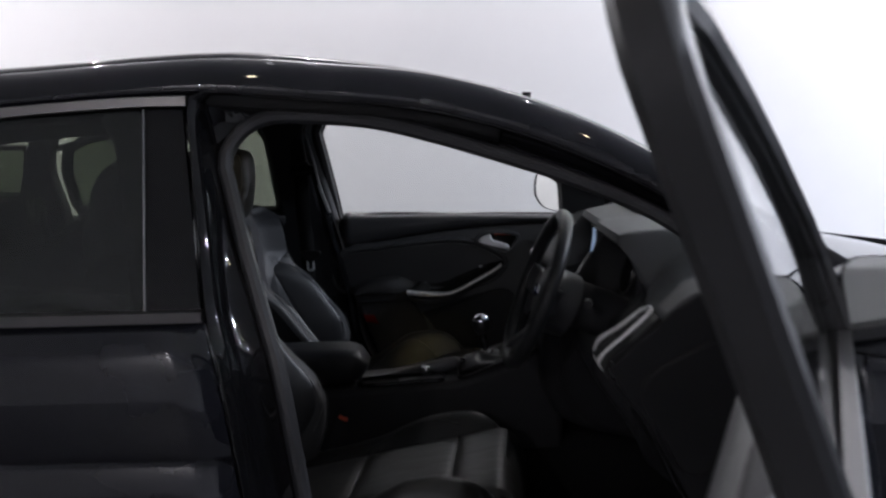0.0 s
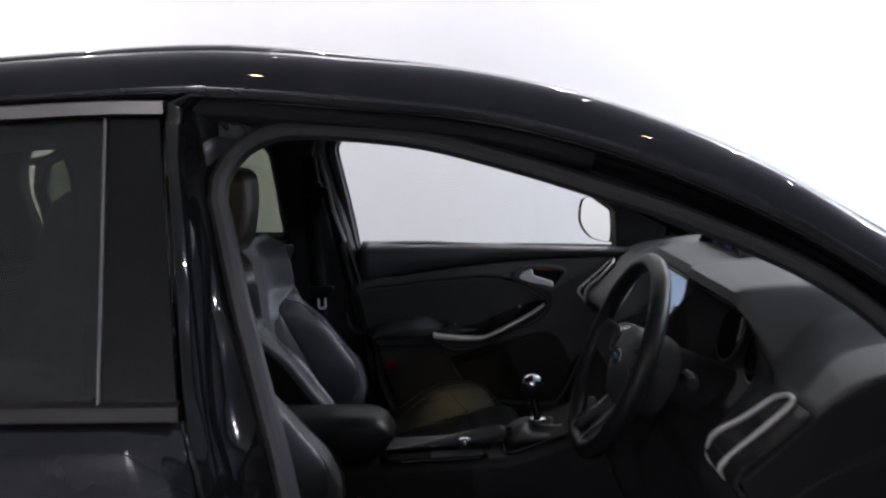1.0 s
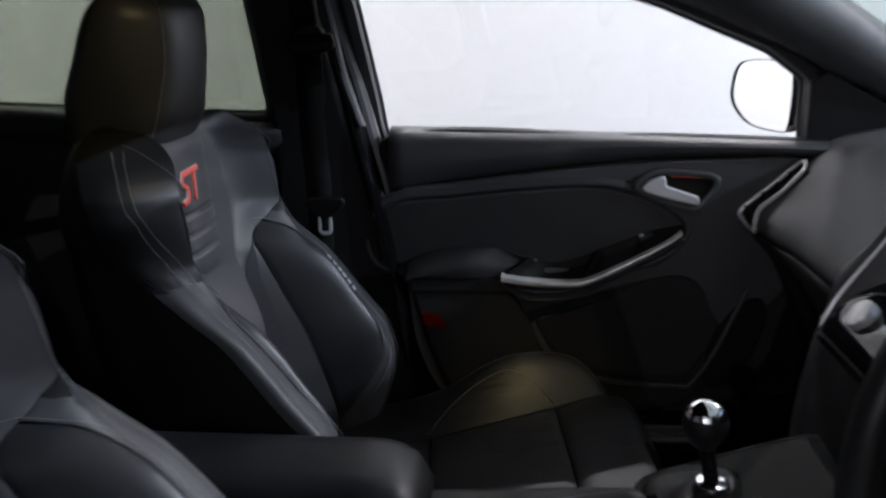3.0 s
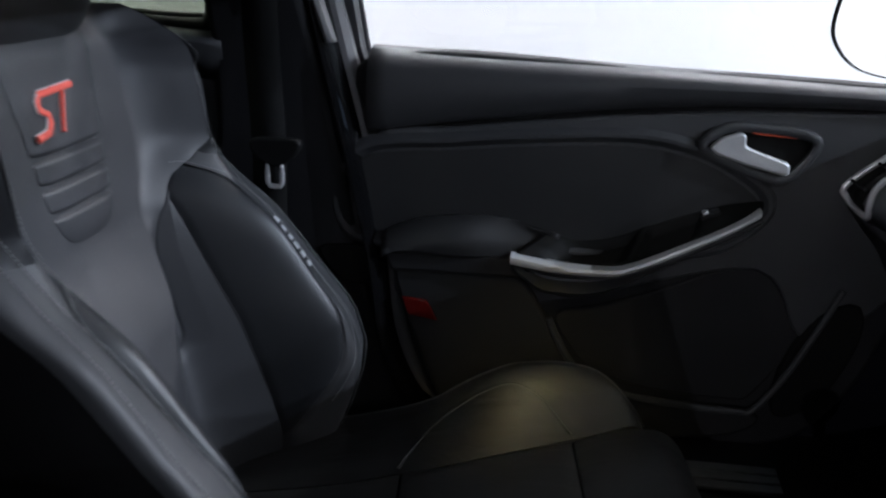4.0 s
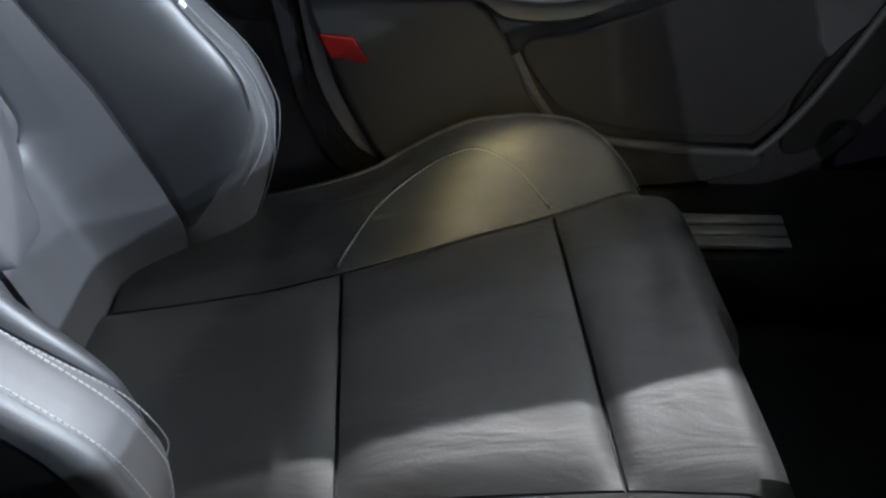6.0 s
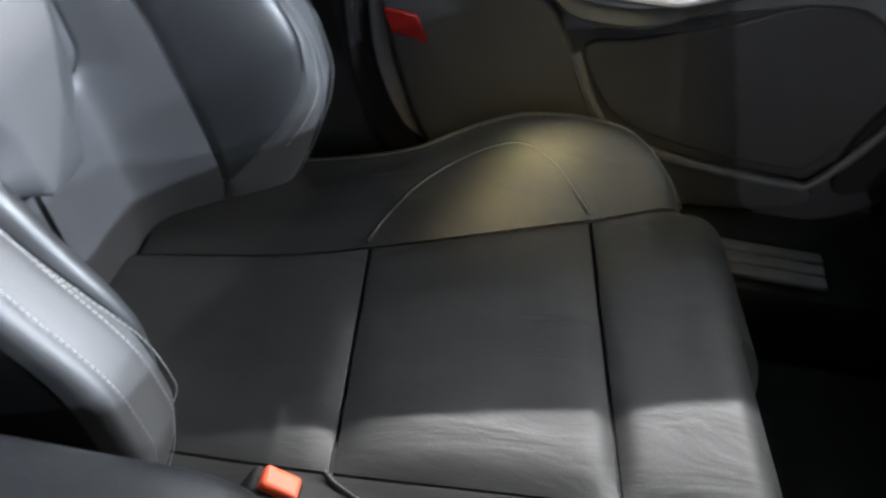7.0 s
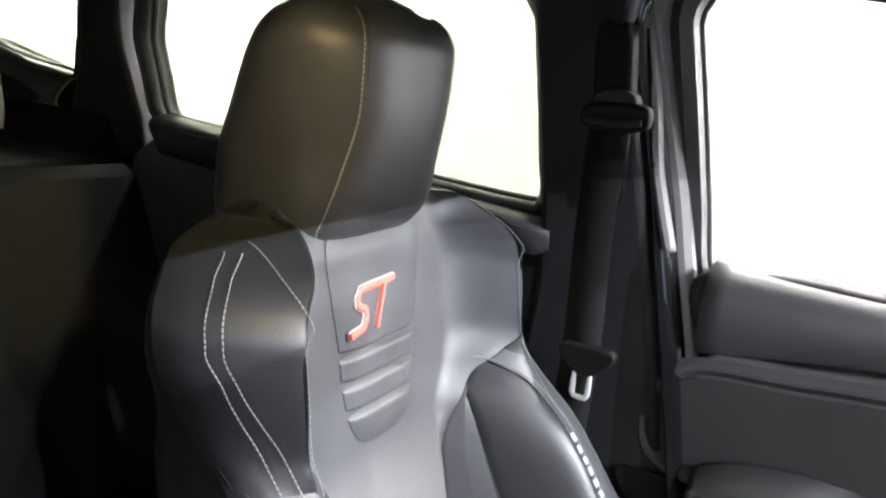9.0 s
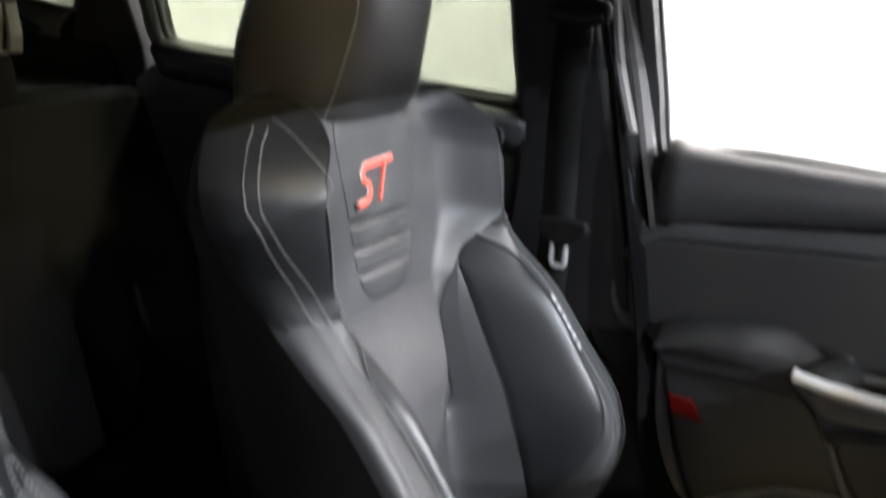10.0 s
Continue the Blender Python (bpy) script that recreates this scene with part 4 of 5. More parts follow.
def seat(side, yc, door, recline=0.0):
    st = thing("front_seat", "black leather bucket seat with high side bolsters, %s" % side, "car seat", "front seats", (0, yc, 0))
    lv = lambda a, b, n: [a + (b - a) * k / n for k in range(n + 1)]
    # shell behind the padding
    waist = lambda z: .045 + .055 * ease((z - .90) / .12)
    rows = []
    for z in lv(.34, 1.0, 32) + lv(1.005, 1.050, 12):
        o = steps(EDGE, z)
        b = steps(BASE, z) - .088 + (.045 * (1 - math.sqrt(max(1 - ((z - 1.0) / .056) ** 2, 0))) if z > 1.0 else 0)
        fx = back_x(o, z)
        ring = []
        for k in range(6):
            u = k / 5
            ring.append(Vector((fx - .003 - (fx - b) * u, -(o - waist(z) * u**1.8), z)))
        for k in range(1, 12):
            u = -1 + 2 * k / 12
            ring.append(Vector((b - .035 * (1 - abs(u) ** 3), u * (o - waist(z)), z)))
        for k in range(6):
            u = 1 - k / 5
            ring.append(Vector((fx - .003 - (fx - b) * u, o - waist(z) * u**1.8, z)))
        for k in range(1, 12):
            s = (o - .004) * (1 - 2 * k / 12)
            ring.append(Vector((back_x(s, z) - .010, s, z)))
        rows.append(ring)
    back = part("backrest", loft(rows, True, True), LEATHER_SHADED, st, "matt black leather backrest shell, shade in its colour", sharp=60)
    # panels of the face
    vee = lambda z: steps([(.34, .001), (.578, .0012), (.581, .028), (.588, .048), (.605, .088), (.622, .115), (.642, .119), (.74, .119), (.78, .126), (.816, .143), (.838, .158), (.86, .186), (.88, .206), (.95, .2075), (.99, .198), (1.02, .170), (1.045, .148), (1.07, .139)], z)
    flat = lambda z: steps([(.34, .0), (.578, .0), (.582, .024), (.59, .030), (.63, .032), (.71, .072), (.79, .121), (.84, .150), (1.07, .165)], z)
    rim_in = lambda z: steps([(.34, .165), (.47, .160), (.52, .155), (.604, .149), (.70, .147), (.812, .144), (.85, .150)], z)

    def facet_x(s, z):
        """The middle of the backrest stands proud and folds back to a point at its foot."""
        a, v, f = abs(s), vee(z), flat(z)
        return back_x(s, z) + .003 + .038 * ease((.81 - z) / .13) * min(max((v - a) / max(v - f, .004), 0.0), 1.0)

    part("centre_panel", stuffed(facet_x, lambda z: -vee(z), vee, lv(.578, 1.046, 140), .007, 60), LEATHER_MID, back, "charcoal leather centre panel with folded sides", sharp=22)
    for sg in (-1, 1):
        part("side_gusset", stuffed(back_x, lambda z: sg * (vee(z) + .003), lambda z: sg * max(rim_in(z), vee(z) + .004), lv(.34, .822, 110), .008, 22), LEATHER_MID, back, "charcoal leather side panel")
        # smooth padded side bolster
        pad_out = lambda z: steps([(.47, .162), (.485, .166), (.51, .172), (.565, .185), (.605, .192), (.64, .197), (.71, .2065), (.78, .211), (.805, .207), (.825, .197), (.840, .183), (.848, .170)], z)
        pad_in = lambda z: rim_in(z) + .003 + .012 * ease((z - .815) / .03)
        part("bolster_pad", stuffed(back_x, lambda z: sg * pad_in(z), lambda z: sg * pad_out(z), lv(.475, .848, 90), .010, 24, dome=.011), LEATHER_PAD, back, "smooth black leather side bolster")
        part("bolster_crest", stuffed(back_x, lambda z: sg * (max(pad_out(z) if z < .845 else .170, vee(z)) + .003), lambda z: sg * (steps(EDGE, z) + .0002), lv(.345, .862, 80), .004, 30), LEATHER_CREST_LIT, back, "black leather bolster edge")
        part("seam_thread", stitches(back_line([(sg * (pad_out(z) + .007), z) for z in (.52, .565, .605, .64, .71, .78, .805, .822, .836, .844)] + [(sg * .172, .853), (sg * .160, .853)], .0078, 300), .0006), THREAD, back, "pale grey stitching")
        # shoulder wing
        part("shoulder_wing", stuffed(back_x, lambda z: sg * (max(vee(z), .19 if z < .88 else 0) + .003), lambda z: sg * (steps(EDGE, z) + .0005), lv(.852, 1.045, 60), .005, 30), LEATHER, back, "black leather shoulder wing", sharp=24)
        for ds in (-.006, .006):
            run = [(sg * (steps(EDGE, z) - .011 + ds * .6), z) for z in (1.028, 1.012, .99, .965)] + [(sg * (.249 + ds * .6), .938), (sg * (.239 + ds * .7), .913), (sg * (.230 + ds * .8), .889), (sg * (.226 + ds), .862), (sg * (.2265 + ds * 1.6), .82), (sg * (.2285 + ds * 2.4), .74), (sg * (.2295 + ds * 2.6), .55), (sg * (.2295 + ds * 2.6), .40)]
            part("seam_thread", stitches(back_line(run, .0070, 420), .0006), THREAD, back, "pale grey double stitching")
        part("seam_thread", stitches(back_line([(sg * .188, 1.034), (sg * .200, 1.01), (sg * .203, .97), (sg * .204, .93), (sg * .205, .89), (sg * .2055, .85)], .0073, 160), .0006), THREAD, back, "pale grey stitching")
        # unreadable pale lettering along the bolster's edge, as bars
        for k in range(6 if sg == door else 0):
            z = .7725 - .0115 * k
            s = sg * .2075
            slope = (back_x(s, z + .01) - back_x(s, z - .01)) / .02
            m = Matrix.Translation((back_x(s, z) + .0085, s, z)) @ Matrix.Rotation(math.atan(slope), 4, "Y")
            part("lettering_bar", moved(block(-.0016, .0006, -.0044, .0044 - .0010 * (k % 2), -.0050, .0046 - .0010 * (k % 3)), m), PRINT, back, "pale lettering bars")
    # ribbed insert with the red emblem
    half = lambda z: steps([(.808, .022), (.811, .034), (.818, .045), (.832, .055), (.858, .063), (.915, .070), (.97, .079), (1.004, .084), (1.014, .082), (1.021, .074), (1.024, .062)], z)

    def insert_x(s, z):
        groove = sum(-.0075 * math.exp(-((z - g) / .0032) ** 2) for g in (.846, .876, .906))
        return back_x(s, z) + .011 + groove

    part("ribbed_insert", stuffed(insert_x, lambda z: -half(z), half, lv(.808, 1.024, 130), .007, 24), LEATHER_MID, back, "charcoal leather insert with three pleats")
    lean = lambda s, z: Vector((back_x(s, z) + .0188, .74 * s - .023 + (z - .945) * .33, .949 + (z - .945) * .86))
    strokes = [[(-.004, .968), (-.034, .967), (-.038, .958), (-.034, .950), (-.014, .943), (-.010, .933), (-.014, .923), (-.042, .919)], [(-.008, .968), (.046, .970)], [(.020, .966), (.018, .919)]]
    for line in strokes:
        pts = [lean(s, z) for s, z in line]
        part("emblem_stroke", tube(pts, .0040, 8, False, .5), RED, back, "red embroidered emblem shape")
        part("emblem_edge", tube([p + Vector((-.0012, 0, 0)) for p in pts], .0046, 8, False, .4), PRINT, back)
    # headrest
    FX = [(0, -.172), (.12, -.156), (.3, -.146), (.6, -.137), (.82, -.139), (.90, -.146), (.96, -.162), (1, -.190)]
    BX = [(0, -.302), (.05, -.311), (.3, -.306), (.55, -.282), (.8, -.258), (.92, -.240), (1, -.215)]
    HW = [(0, .094), (.05, .106), (.3, .116), (.6, .128), (.82, .131), (.9, .127), (.96, .116), (1, .095)]
    hr_rows = []
    for k in range(41):
        u = k / 40
        z = 1.014 + .218 * u
        xf, xb, w = steps(FX, u), steps(BX, u), steps(HW, u)
        ring = []
        for j in range(56):
            a = 2 * math.pi * j / 56
            ca, sa = math.cos(a), math.sin(a)
            ring.append(Vector(((xf + xb) / 2 + (xf - xb) / 2 * abs(ca) ** .50 * (1 if ca > 0 else -1), w * (1 - .33 * ease(u / .6) * max(ca, 0) ** .5) * abs(sa) ** (.50 if ca > 0 else .5) * (1 if sa > 0 else -1), z + .004 * math.cos(sa * 1.5))))
        hr_rows.append(ring)
    hr_rows.insert(0, [Vector((-.23 + (p.x + .23) * .9, p.y * .9, p.z - .006)) for p in hr_rows[0]])
    hr_rows.append([Vector((-.205 + (p.x + .205) * .75, p.y * .8, p.z + .006)) for p in hr_rows[-1]])
    ho = Vector((-.024, -.004 * door, 0))
    hr_rows = [[p + ho for p in r] for r in hr_rows]
    hr = part("headrest", loft(hr_rows, True, True), LEATHER_LIT, st, "tall black leather headrest", sharp=70)
    for sg in (-1, 1):
        seam = []
        for k in range(90):
            u = .02 + .95 * k / 89
            xf, w = steps(FX, u), steps(HW, u)
            sa = .74
            xb = steps(BX, u)
            seam.append(ho + Vector(((xf + xb) / 2 + (xf - xb) / 2 * math.sqrt(1 - sa * sa) ** .5 + .001, sg * w * (1 - .33 * ease(u / .6) * math.sqrt(1 - sa * sa) ** .5) * sa**.5, 1.0175 + .218 * u)))
        part("seam_thread", stitches(seam, .0009), THREAD, hr, "pale grey stitching")
        part("seam_piping", tube([p + Vector((-.0005, -sg * .006, -.0005)) for p in seam], .0026, 6), LEATHER, hr)
        part("headrest_post", tube([(-.225, sg * .06, 1.03), (-.225, sg * .06, .96)], .007, 8), CHROME, hr)

    # cushion
    def strip(x0, x1, s0, s1, nx, ns, puff, skirt=.012):
        rows = []
        for i in range(-1, nx + 2):
            v = min(max(i / nx, 0), 1)
            x = x0 + (x1 - x0) * v
            row = []
            for j in range(-1, ns + 2):
                u = min(max(j / ns, 0), 1)
                a, b = s0(x), s1(x)
                s = a + (b - a) * u
                rise = puff * (1 - math.exp(-min(u, 1 - u) * abs(b - a) / .012)) * (1 - math.exp(-min(v, 1 - v) * (x1 - x0) / .012))
                tuck = skirt if (i in (-1, nx + 1) or j in (-1, ns + 1)) else 0
                row.append(Vector((x, s, cushion_z(x, s * door) + rise - tuck)))
            rows.append(row)
        return loft(rows)

    cu = part("cushion", merged(strip(-.12, .556, lambda x: -.275, lambda x: .275, 56, 44, -.006, .03), block(-.12, .46, -.25, .25, .36, .40)), LEATHER, st, "black leather seat cushion")
    wide = seat_wide
    left = lambda x: -wide(x, -door)
    right = lambda x: wide(x, door)
    part("seat_centre", strip(.166, .389, left, right, 26, 28, .009), SEAT_LEATHER, cu, "creased black leather seat centre")
    part("seat_front", strip(.393, .556, left, right, 40, 34, .009), SEAT_LEATHER, cu, "rounded creased black leather seat front")
    part("seat_rear", strip(-.12, .162, left, right, 20, 22, .006), SEAT_LEATHER, cu)
    for sg in (-1, 1):
        inner_edge = lambda x: sg * (wide(x, sg * door) + .003)
        part("cushion_bolster", strip(-.08, .505, inner_edge, lambda x: sg * (cushion_out(x) - .009), 60, 26, .008), BOLSTER_LEATHER, cu, "raised creased black leather cushion bolster")
        grow = 1 if sg == door else 0
        arch = [Vector((p.x, sg * (p.y if grow else .172 + (p.y - .102) * .45), cushion_z(p.x, sg * door * (p.y if grow else .172 + (p.y - .102) * .45)) + .0088)) for p in curve([(.160, .102, 0), (.172, .130, 0), (.205, .176, 0), (.255, .197, 0), (.304, .202, 0), (.344, .190, 0), (.370, .174, 0), (.389, .158, 0)], 110)]
        part("seam_thread", stitches(arch), THREAD, cu, "pale grey stitching")
        part("seam_piping", tube([p - Vector((0, -sg * .002, .0015)) for p in arch], .0028, 6), LEATHER, cu)
        rim = [Vector((x, sg * (cushion_out(x) - .042), cushion_z(x, sg * door * (cushion_out(x) - .042)) + .0090)) for x in lv(-.02, .492, 160)]
        part("seam_thread", stitches(rim), THREAD, cu, "pale grey stitching")
        cover = rounded([(-.16, .30), (-.16, .42), (0, .43), (.25, .46), (.44, .45), (.50, .40), (.46, .32), (.2, .29)], 40)
        part("side_cover", slab(cover, lambda a, b, d: Vector((a, sg * (.258 + d), b)), .022), HARD, st, "black plastic seat side cover", bevel=.008)
        part("runner", block(-.15, .45, sg * .20 - .02, sg * .20 + .02, .27, .34), HARD, st)
    part("front_apron", slab([(-.22, .30), (-.22, .42), (.22, .42), (.22, .30)], lambda a, b, d: Vector((.515 - d, a, b)), .06), LEATHER, st, bevel=.01)
    # the cushion is set a little askew, its tunnel side further forward
    for ob in [cu] + list(cu.children):
        for v in ob.data.vertices:
            v.co.x += .085 * (.15 - v.co.y * door)
    for tipped in (back, hr):
        tipped.matrix_local = Matrix.Translation((-.07, 0, .45)) @ Matrix.Rotation(radians(-recline), 4, "Y") @ Matrix.Translation((.07, 0, -.45))
    part("seam_thread", stitches([Vector((.553, -.20 + .40 * k / 60, cushion_z(.550, 0) + .008)) for k in range(61)]), THREAD, cu, "pale grey stitching")
    return st


seat("beside the closed door", .350, 1)
driver_seat = seat("beside the open door", -.425, -1, 4.0)
driver_seat.location.x, driver_seat.location.z = .042, .010

# buckles between the seats
for by, bx, bz in ((.100, .165, .556), (-.105, .14, .50)):
    bk = thing("seat_belt_buckle", "black seat belt buckle with a red release button", "seat belt buckle", "seat belt buckles")
    m = Matrix.Translation((bx, by, bz)) @ Matrix.Rotation(radians(25), 4, "Y")
    part("buckle_body", moved(block(-.018, .018, -.011, .011, -.10, .02), m), HARD, bk, bevel=.004)
    part("button", moved(block(-.013, .013, -.008, .008, .019, .030), m), RED_BUTTON, bk, "bright red button", bevel=.003)

# seat belts on the middle posts
for sy in (1, -1):
    belt = thing("seat_belt", "black seat belt hanging from the middle post with a bright tongue", "seat belt", "seat belts")
    part("height_slide", slab(rounded([(-.080, 1.05), (-.088, 1.24), (-.066, 1.25), (-.045, 1.24), (-.037, 1.05), (-.06, 1.04)], 30), lambda a, b, d: Vector((a, sy * (side_y(b, .668) + d), b)), .03), BELT_CAP, belt, bevel=.005)
    arm = [(-.092, 1.134), (-.094, 1.150), (-.084, 1.161), (-.05, 1.166), (-.018, 1.165), (-.010, 1.156), (-.012, 1.140), (-.03, 1.133), (-.06, 1.131)]
    part("guide", slab(rounded(arm, 40), lambda a, b, d: Vector((a, sy * (.606 + d), b)), .022), BELT_CAP, belt, "dull black belt guide", bevel=.006)
    part("guide_lip", tube([(-.086, sy * .604, 1.143), (-.05, sy * .602, 1.141), (-.018, sy * .604, 1.146)], .0045, 8), HARD, belt)
    part("cover", slab(rounded([(-.078, 1.160), (-.076, 1.174), (-.055, 1.180), (-.034, 1.176), (-.032, 1.160)], 24), lambda a, b, d: Vector((a, sy * (.610 + d), b)), .026), HARD, belt, bevel=.006)
    back_in = 0 if sy > 0 else -.03
    web = curve([(-.058, sy * .618, 1.135), (-.058 + back_in, sy * .622, 1.0), (-.048 + back_in, sy * .612, .86), (-.05 + back_in, sy * .615, .70), (-.04 + back_in, sy * .64, .45)], 40)
    part("webbing", loft([[p + Vector((dx, 0, 0)) for p in web] for dx in (-.024, 0, .024)]), WEBBING, belt, "black woven webbing", thick=.0015)
    part("tongue_cap", slab(rounded([(-.072, .868), (-.066, .846), (-.045, .834), (-.030, .834), (-.010, .848), (-.002, .868), (-.03, .872)], 24), lambda a, b, d: Vector((a, sy * (.600 + d), b)), .018), BELT_CAP, belt, bevel=.005)
    ring = [(-.049, .838), (-.049, .822), (-.049, .810), (-.046, .805), (-.039, .8045), (-.032, .805), (-.029, .810), (-.029, .822), (-.029, .838)]
    part("tongue", tube([(a, sy * .604, b) for a, b in ring], .0037, 8, True, .7), SILVER, belt, "bright metal tongue")

# ---- sill plates and floor mats ----
for sy in (1, -1):
    plate = thing("sill_plate", "black sill plate with a brushed metal inlay", "sill plate", "sill plates")
    part("scuff_strip", loft([[Vector((.15 + .80 * k / 10, sy * y, z)) for k in range(11)] for y, z in ((.555, .30), (.565, .370), (.575, .392), (.60, .400), (.66, .408), (.72, .412), (.78, .405))]), BELT_CAP, plate, thick=.004)
    for k in range(3):
        y = .592 + .019 * k
        part("inlay", block(.556, .70, sy * y - .0085, sy * y + .0085, .400 + .0025 * k, .4085 + .0025 * k), INLAY, plate, "brushed metal rib", bevel=.002)
    mat_ob = thing("floor_mat", "black carpet floor mat", "floor mat", "floor mats")
    part("mat", slab(rounded([(.50, .18), (.52, .52), (.75, .56), (1.0, .52), (1.02, .2), (.75, .14)], 40), lambda a, b, d: Vector((a, sy * b, .283 + d)), .012), CLOTH, mat_ob, bevel=.004)

# ---- dashboard ----
DASH = thing("dashboard", "dark grey moulded dashboard with silver-edged vents", "dashboard")
END = [(1.22, 1.00), (1.05, .995), (.92, .975), (.86, .940), (.80, .885), (.742, .835), (.765, .790), (.805, .743), (.845, .665), (.90, .56), (1.0, .50), (1.2, .45)]
SIDE = [(1.22, 1.03), (1.05, 1.03), (.94, 1.015), (.885, .975), (.83, .90), (.775, .830), (.785, .780), (.81, .735), (.84, .66), (.87, .56), (1.0, .48), (1.2, .45)]
STACK = [(1.22, 1.05), (1.04, 1.055), (.92, 1.05), (.838, 1.036), (.832, 1.020), (.866, 1.0), (.862, .945), (.845, .885), (.775, .862), (.725, .83), (.695, .77), (.69, .60), (.80, .50), (1.2, .45)]
HOOD = [(1.22, 1.02), (1.08, 1.035), (.95, 1.060), (.83, 1.055), (.80, 1.040), (.83, 1.015), (.89, .99), (.89, .94), (.86, .875), (.80, .83), (.79, .70), (1.2, .45)]
BETWEEN = [(1.22, 1.035), (1.04, 1.045), (.92, 1.045), (.84, 1.02), (.81, .98), (.77, .91), (.73, .86), (.72, .80), (.73, .70), (.74, .60), (.85, .50), (1.2, .45)]
stations = [(-.735, END), (-.66, END), (-.60, END), (-.54, SIDE), (-.50, HOOD), (-.37, HOOD), (-.24, HOOD), (-.19, BETWEEN), (-.15, STACK), (0, STACK), (.15, STACK), (.19, BETWEEN), (.27, SIDE), (.45, SIDE), (.60, END), (.69, END), (.735, END)]
rows = []
for (ya, pa), (yb, pb) in zip(stations, stations[1:]):
    ca, cb = curve([(x, 0, z) for x, z in pa], 60), curve([(x, 0, z) for x, z in pb], 60)
    for k in range(5):
        u = k / 5
        rows.append([Vector((a.x + (b.x - a.x) * ease(u), ya + (yb - ya) * u, a.z + (b.z - a.z) * ease(u))) for a, b in zip(ca, cb)])
# driver's cut sits higher: shade under the hood put into the black face
for cut, span in ((21, rows[:51]), (29, rows[50:])):
    part("dash_skin", loft([r[:cut] for r in span]), DASHTOP, DASH, "dark grey grained dashboard skin", thick=.006, sharp=50)
    part("dash_face", loft([r[cut - 1:] for r in span]), HARD, DASH, "black lower dashboard face", thick=.006, sharp=50)
for sy in (-1, 1):
    part("dash_end", slab([(x, z) for x, z in END] + [(1.22, .45)], lambda a, b, d: Vector((a, sy * (.728 + d), b)), .012), HARD, DASH, "black dashboard end cover", bevel=.004)
for y in (-.445, -.295):
    m = Matrix.Translation((.872, y, .935)) @ Matrix.Rotation(radians(-72), 4, "Y")
    part("instrument_ring", moved(tube([(.055 * math.cos(a), .055 * math.sin(a), 0) for a in (2 * math.pi * k / 32 for k in range(32))], .0022, 8, True), m), INLAY, DASH, "thin dark silver instrument ring")
    part("instrument_face", moved(disc(.052, .004), m), TRIM_GLOSS, DASH, "black instrument face")
end_line = curve([(x, 0, z) for x, z in END], 120)


def on_end(sy, y, u, out=0.0):
    p = end_line[int(u * 119)]
    return Vector((p.x - out * .75, sy * y, p.z + out * .65))


for sy in (-1, 1):
    loop = [(.684, .345), (.684, .40), (.684, .455), (.682, .475), (.668, .487), (.625, .487), (.606, .474), (.610, .44), (.622, .40), (.636, .36), (.646, .345), (.664, .338)]
    cu = curve([on_end(sy, y, u, .009) for y, u in loop], 60, True)
    vent = part("vent_frame", tube(cu, .0048, 8, True, .8), SILVER, DASH, "silver vent frame")
    rows = [[on_end(sy, y, .345 + .135 * k / 12, .0025) for k in range(13)] for y in (.632, .660, .683)]
    part("vent_back", loft(rows), BELT_CAP, vent, thick=.003)
    for k in range(4):
        u = .365 + .027 * k
        part("vent_blade", tube([on_end(sy, .642 - .11 * (u - .345), u, .007), on_end(sy, .682, u, .007)], .0022, 6), HARD, vent)
    part("side_blade", tube([(.764, sy * .655, .79), (.758, sy * .655, .83), (.764, sy * .655, .848), (.80, sy * .655, .876), (.864, sy * .655, .907)], .0065, 8, False, .7), SILVER, DASH, "silver edge blade") if sy < 0 else None
    part("end_panel", slab(rounded([(.80, .80), (.90, .87), (1.0, .90), (1.05, .85), (1.02, .7), (.9, .62), (.84, .70)], 40), lambda a, b, d: Vector((a, sy * (.738 + d), b)), .012), HARD, DASH, "black end panel", bevel=.006)
# centre: screen, frame, vents and controls
def on_stack(y, u, out=0.0):
    p = curve([(.866, 0, 1.0), (.862, 0, .945), (.845, 0, .885), (.775, 0, .862), (.725, 0, .83), (.695, 0, .77)], 50)[int(u * 49)]
    return Vector((p.x - out, y, p.z + out * .5))


def stack_patch(y0, y1, u0, u1, out, n=12):
    return loft([[on_stack(y0 + (y1 - y0) * j / n, u0 + (u1 - u0) * i / n, out) for j in range(n + 1)] for i in range(n + 1)])


part("stack_surround", stack_patch(-.145, .145, .03, .95, .004), TRIM_GLOSS, DASH, "gloss black centre console face", thick=.006, bevel=.003)
part("display", stack_patch(-.098, .098, .05, .33, .008), SCREEN, DASH, "lit pale blue display", thick=.004)
part("display_bezel", tube([on_stack(y, u, .012) for y, u in ((-.103, .04), (.103, .04), (.103, .35), (-.103, .35))], .004, 8, True), TRIM_GLOSS, DASH)
for sy in (-1, 1):
    part("stack_blade", tube(curve([(.800, sy * .165, .962), (.765, sy * .166, .905), (.735, sy * .165, .862), (.712, sy * .162, .825), (.700, sy * .156, .79)], 24), lambda u: .0014 + .0022 * u, 8), SILVER, DASH, "silver blade down the centre console")
    part("control_knob", moved(disc(.020, .014, 28, .002), Matrix.Translation(on_stack(sy * .085, .76, .006)) @ Matrix.Rotation(radians(-50), 4, "Y")), SILVER, DASH, "silver rotary knob")
for k in range(5):
    part("button", stack_patch(-.07 + .03 * k - .012, -.07 + .03 * k + .012, .46, .54, .008, 4), HARD, DASH, bevel=.002, thick=.004)
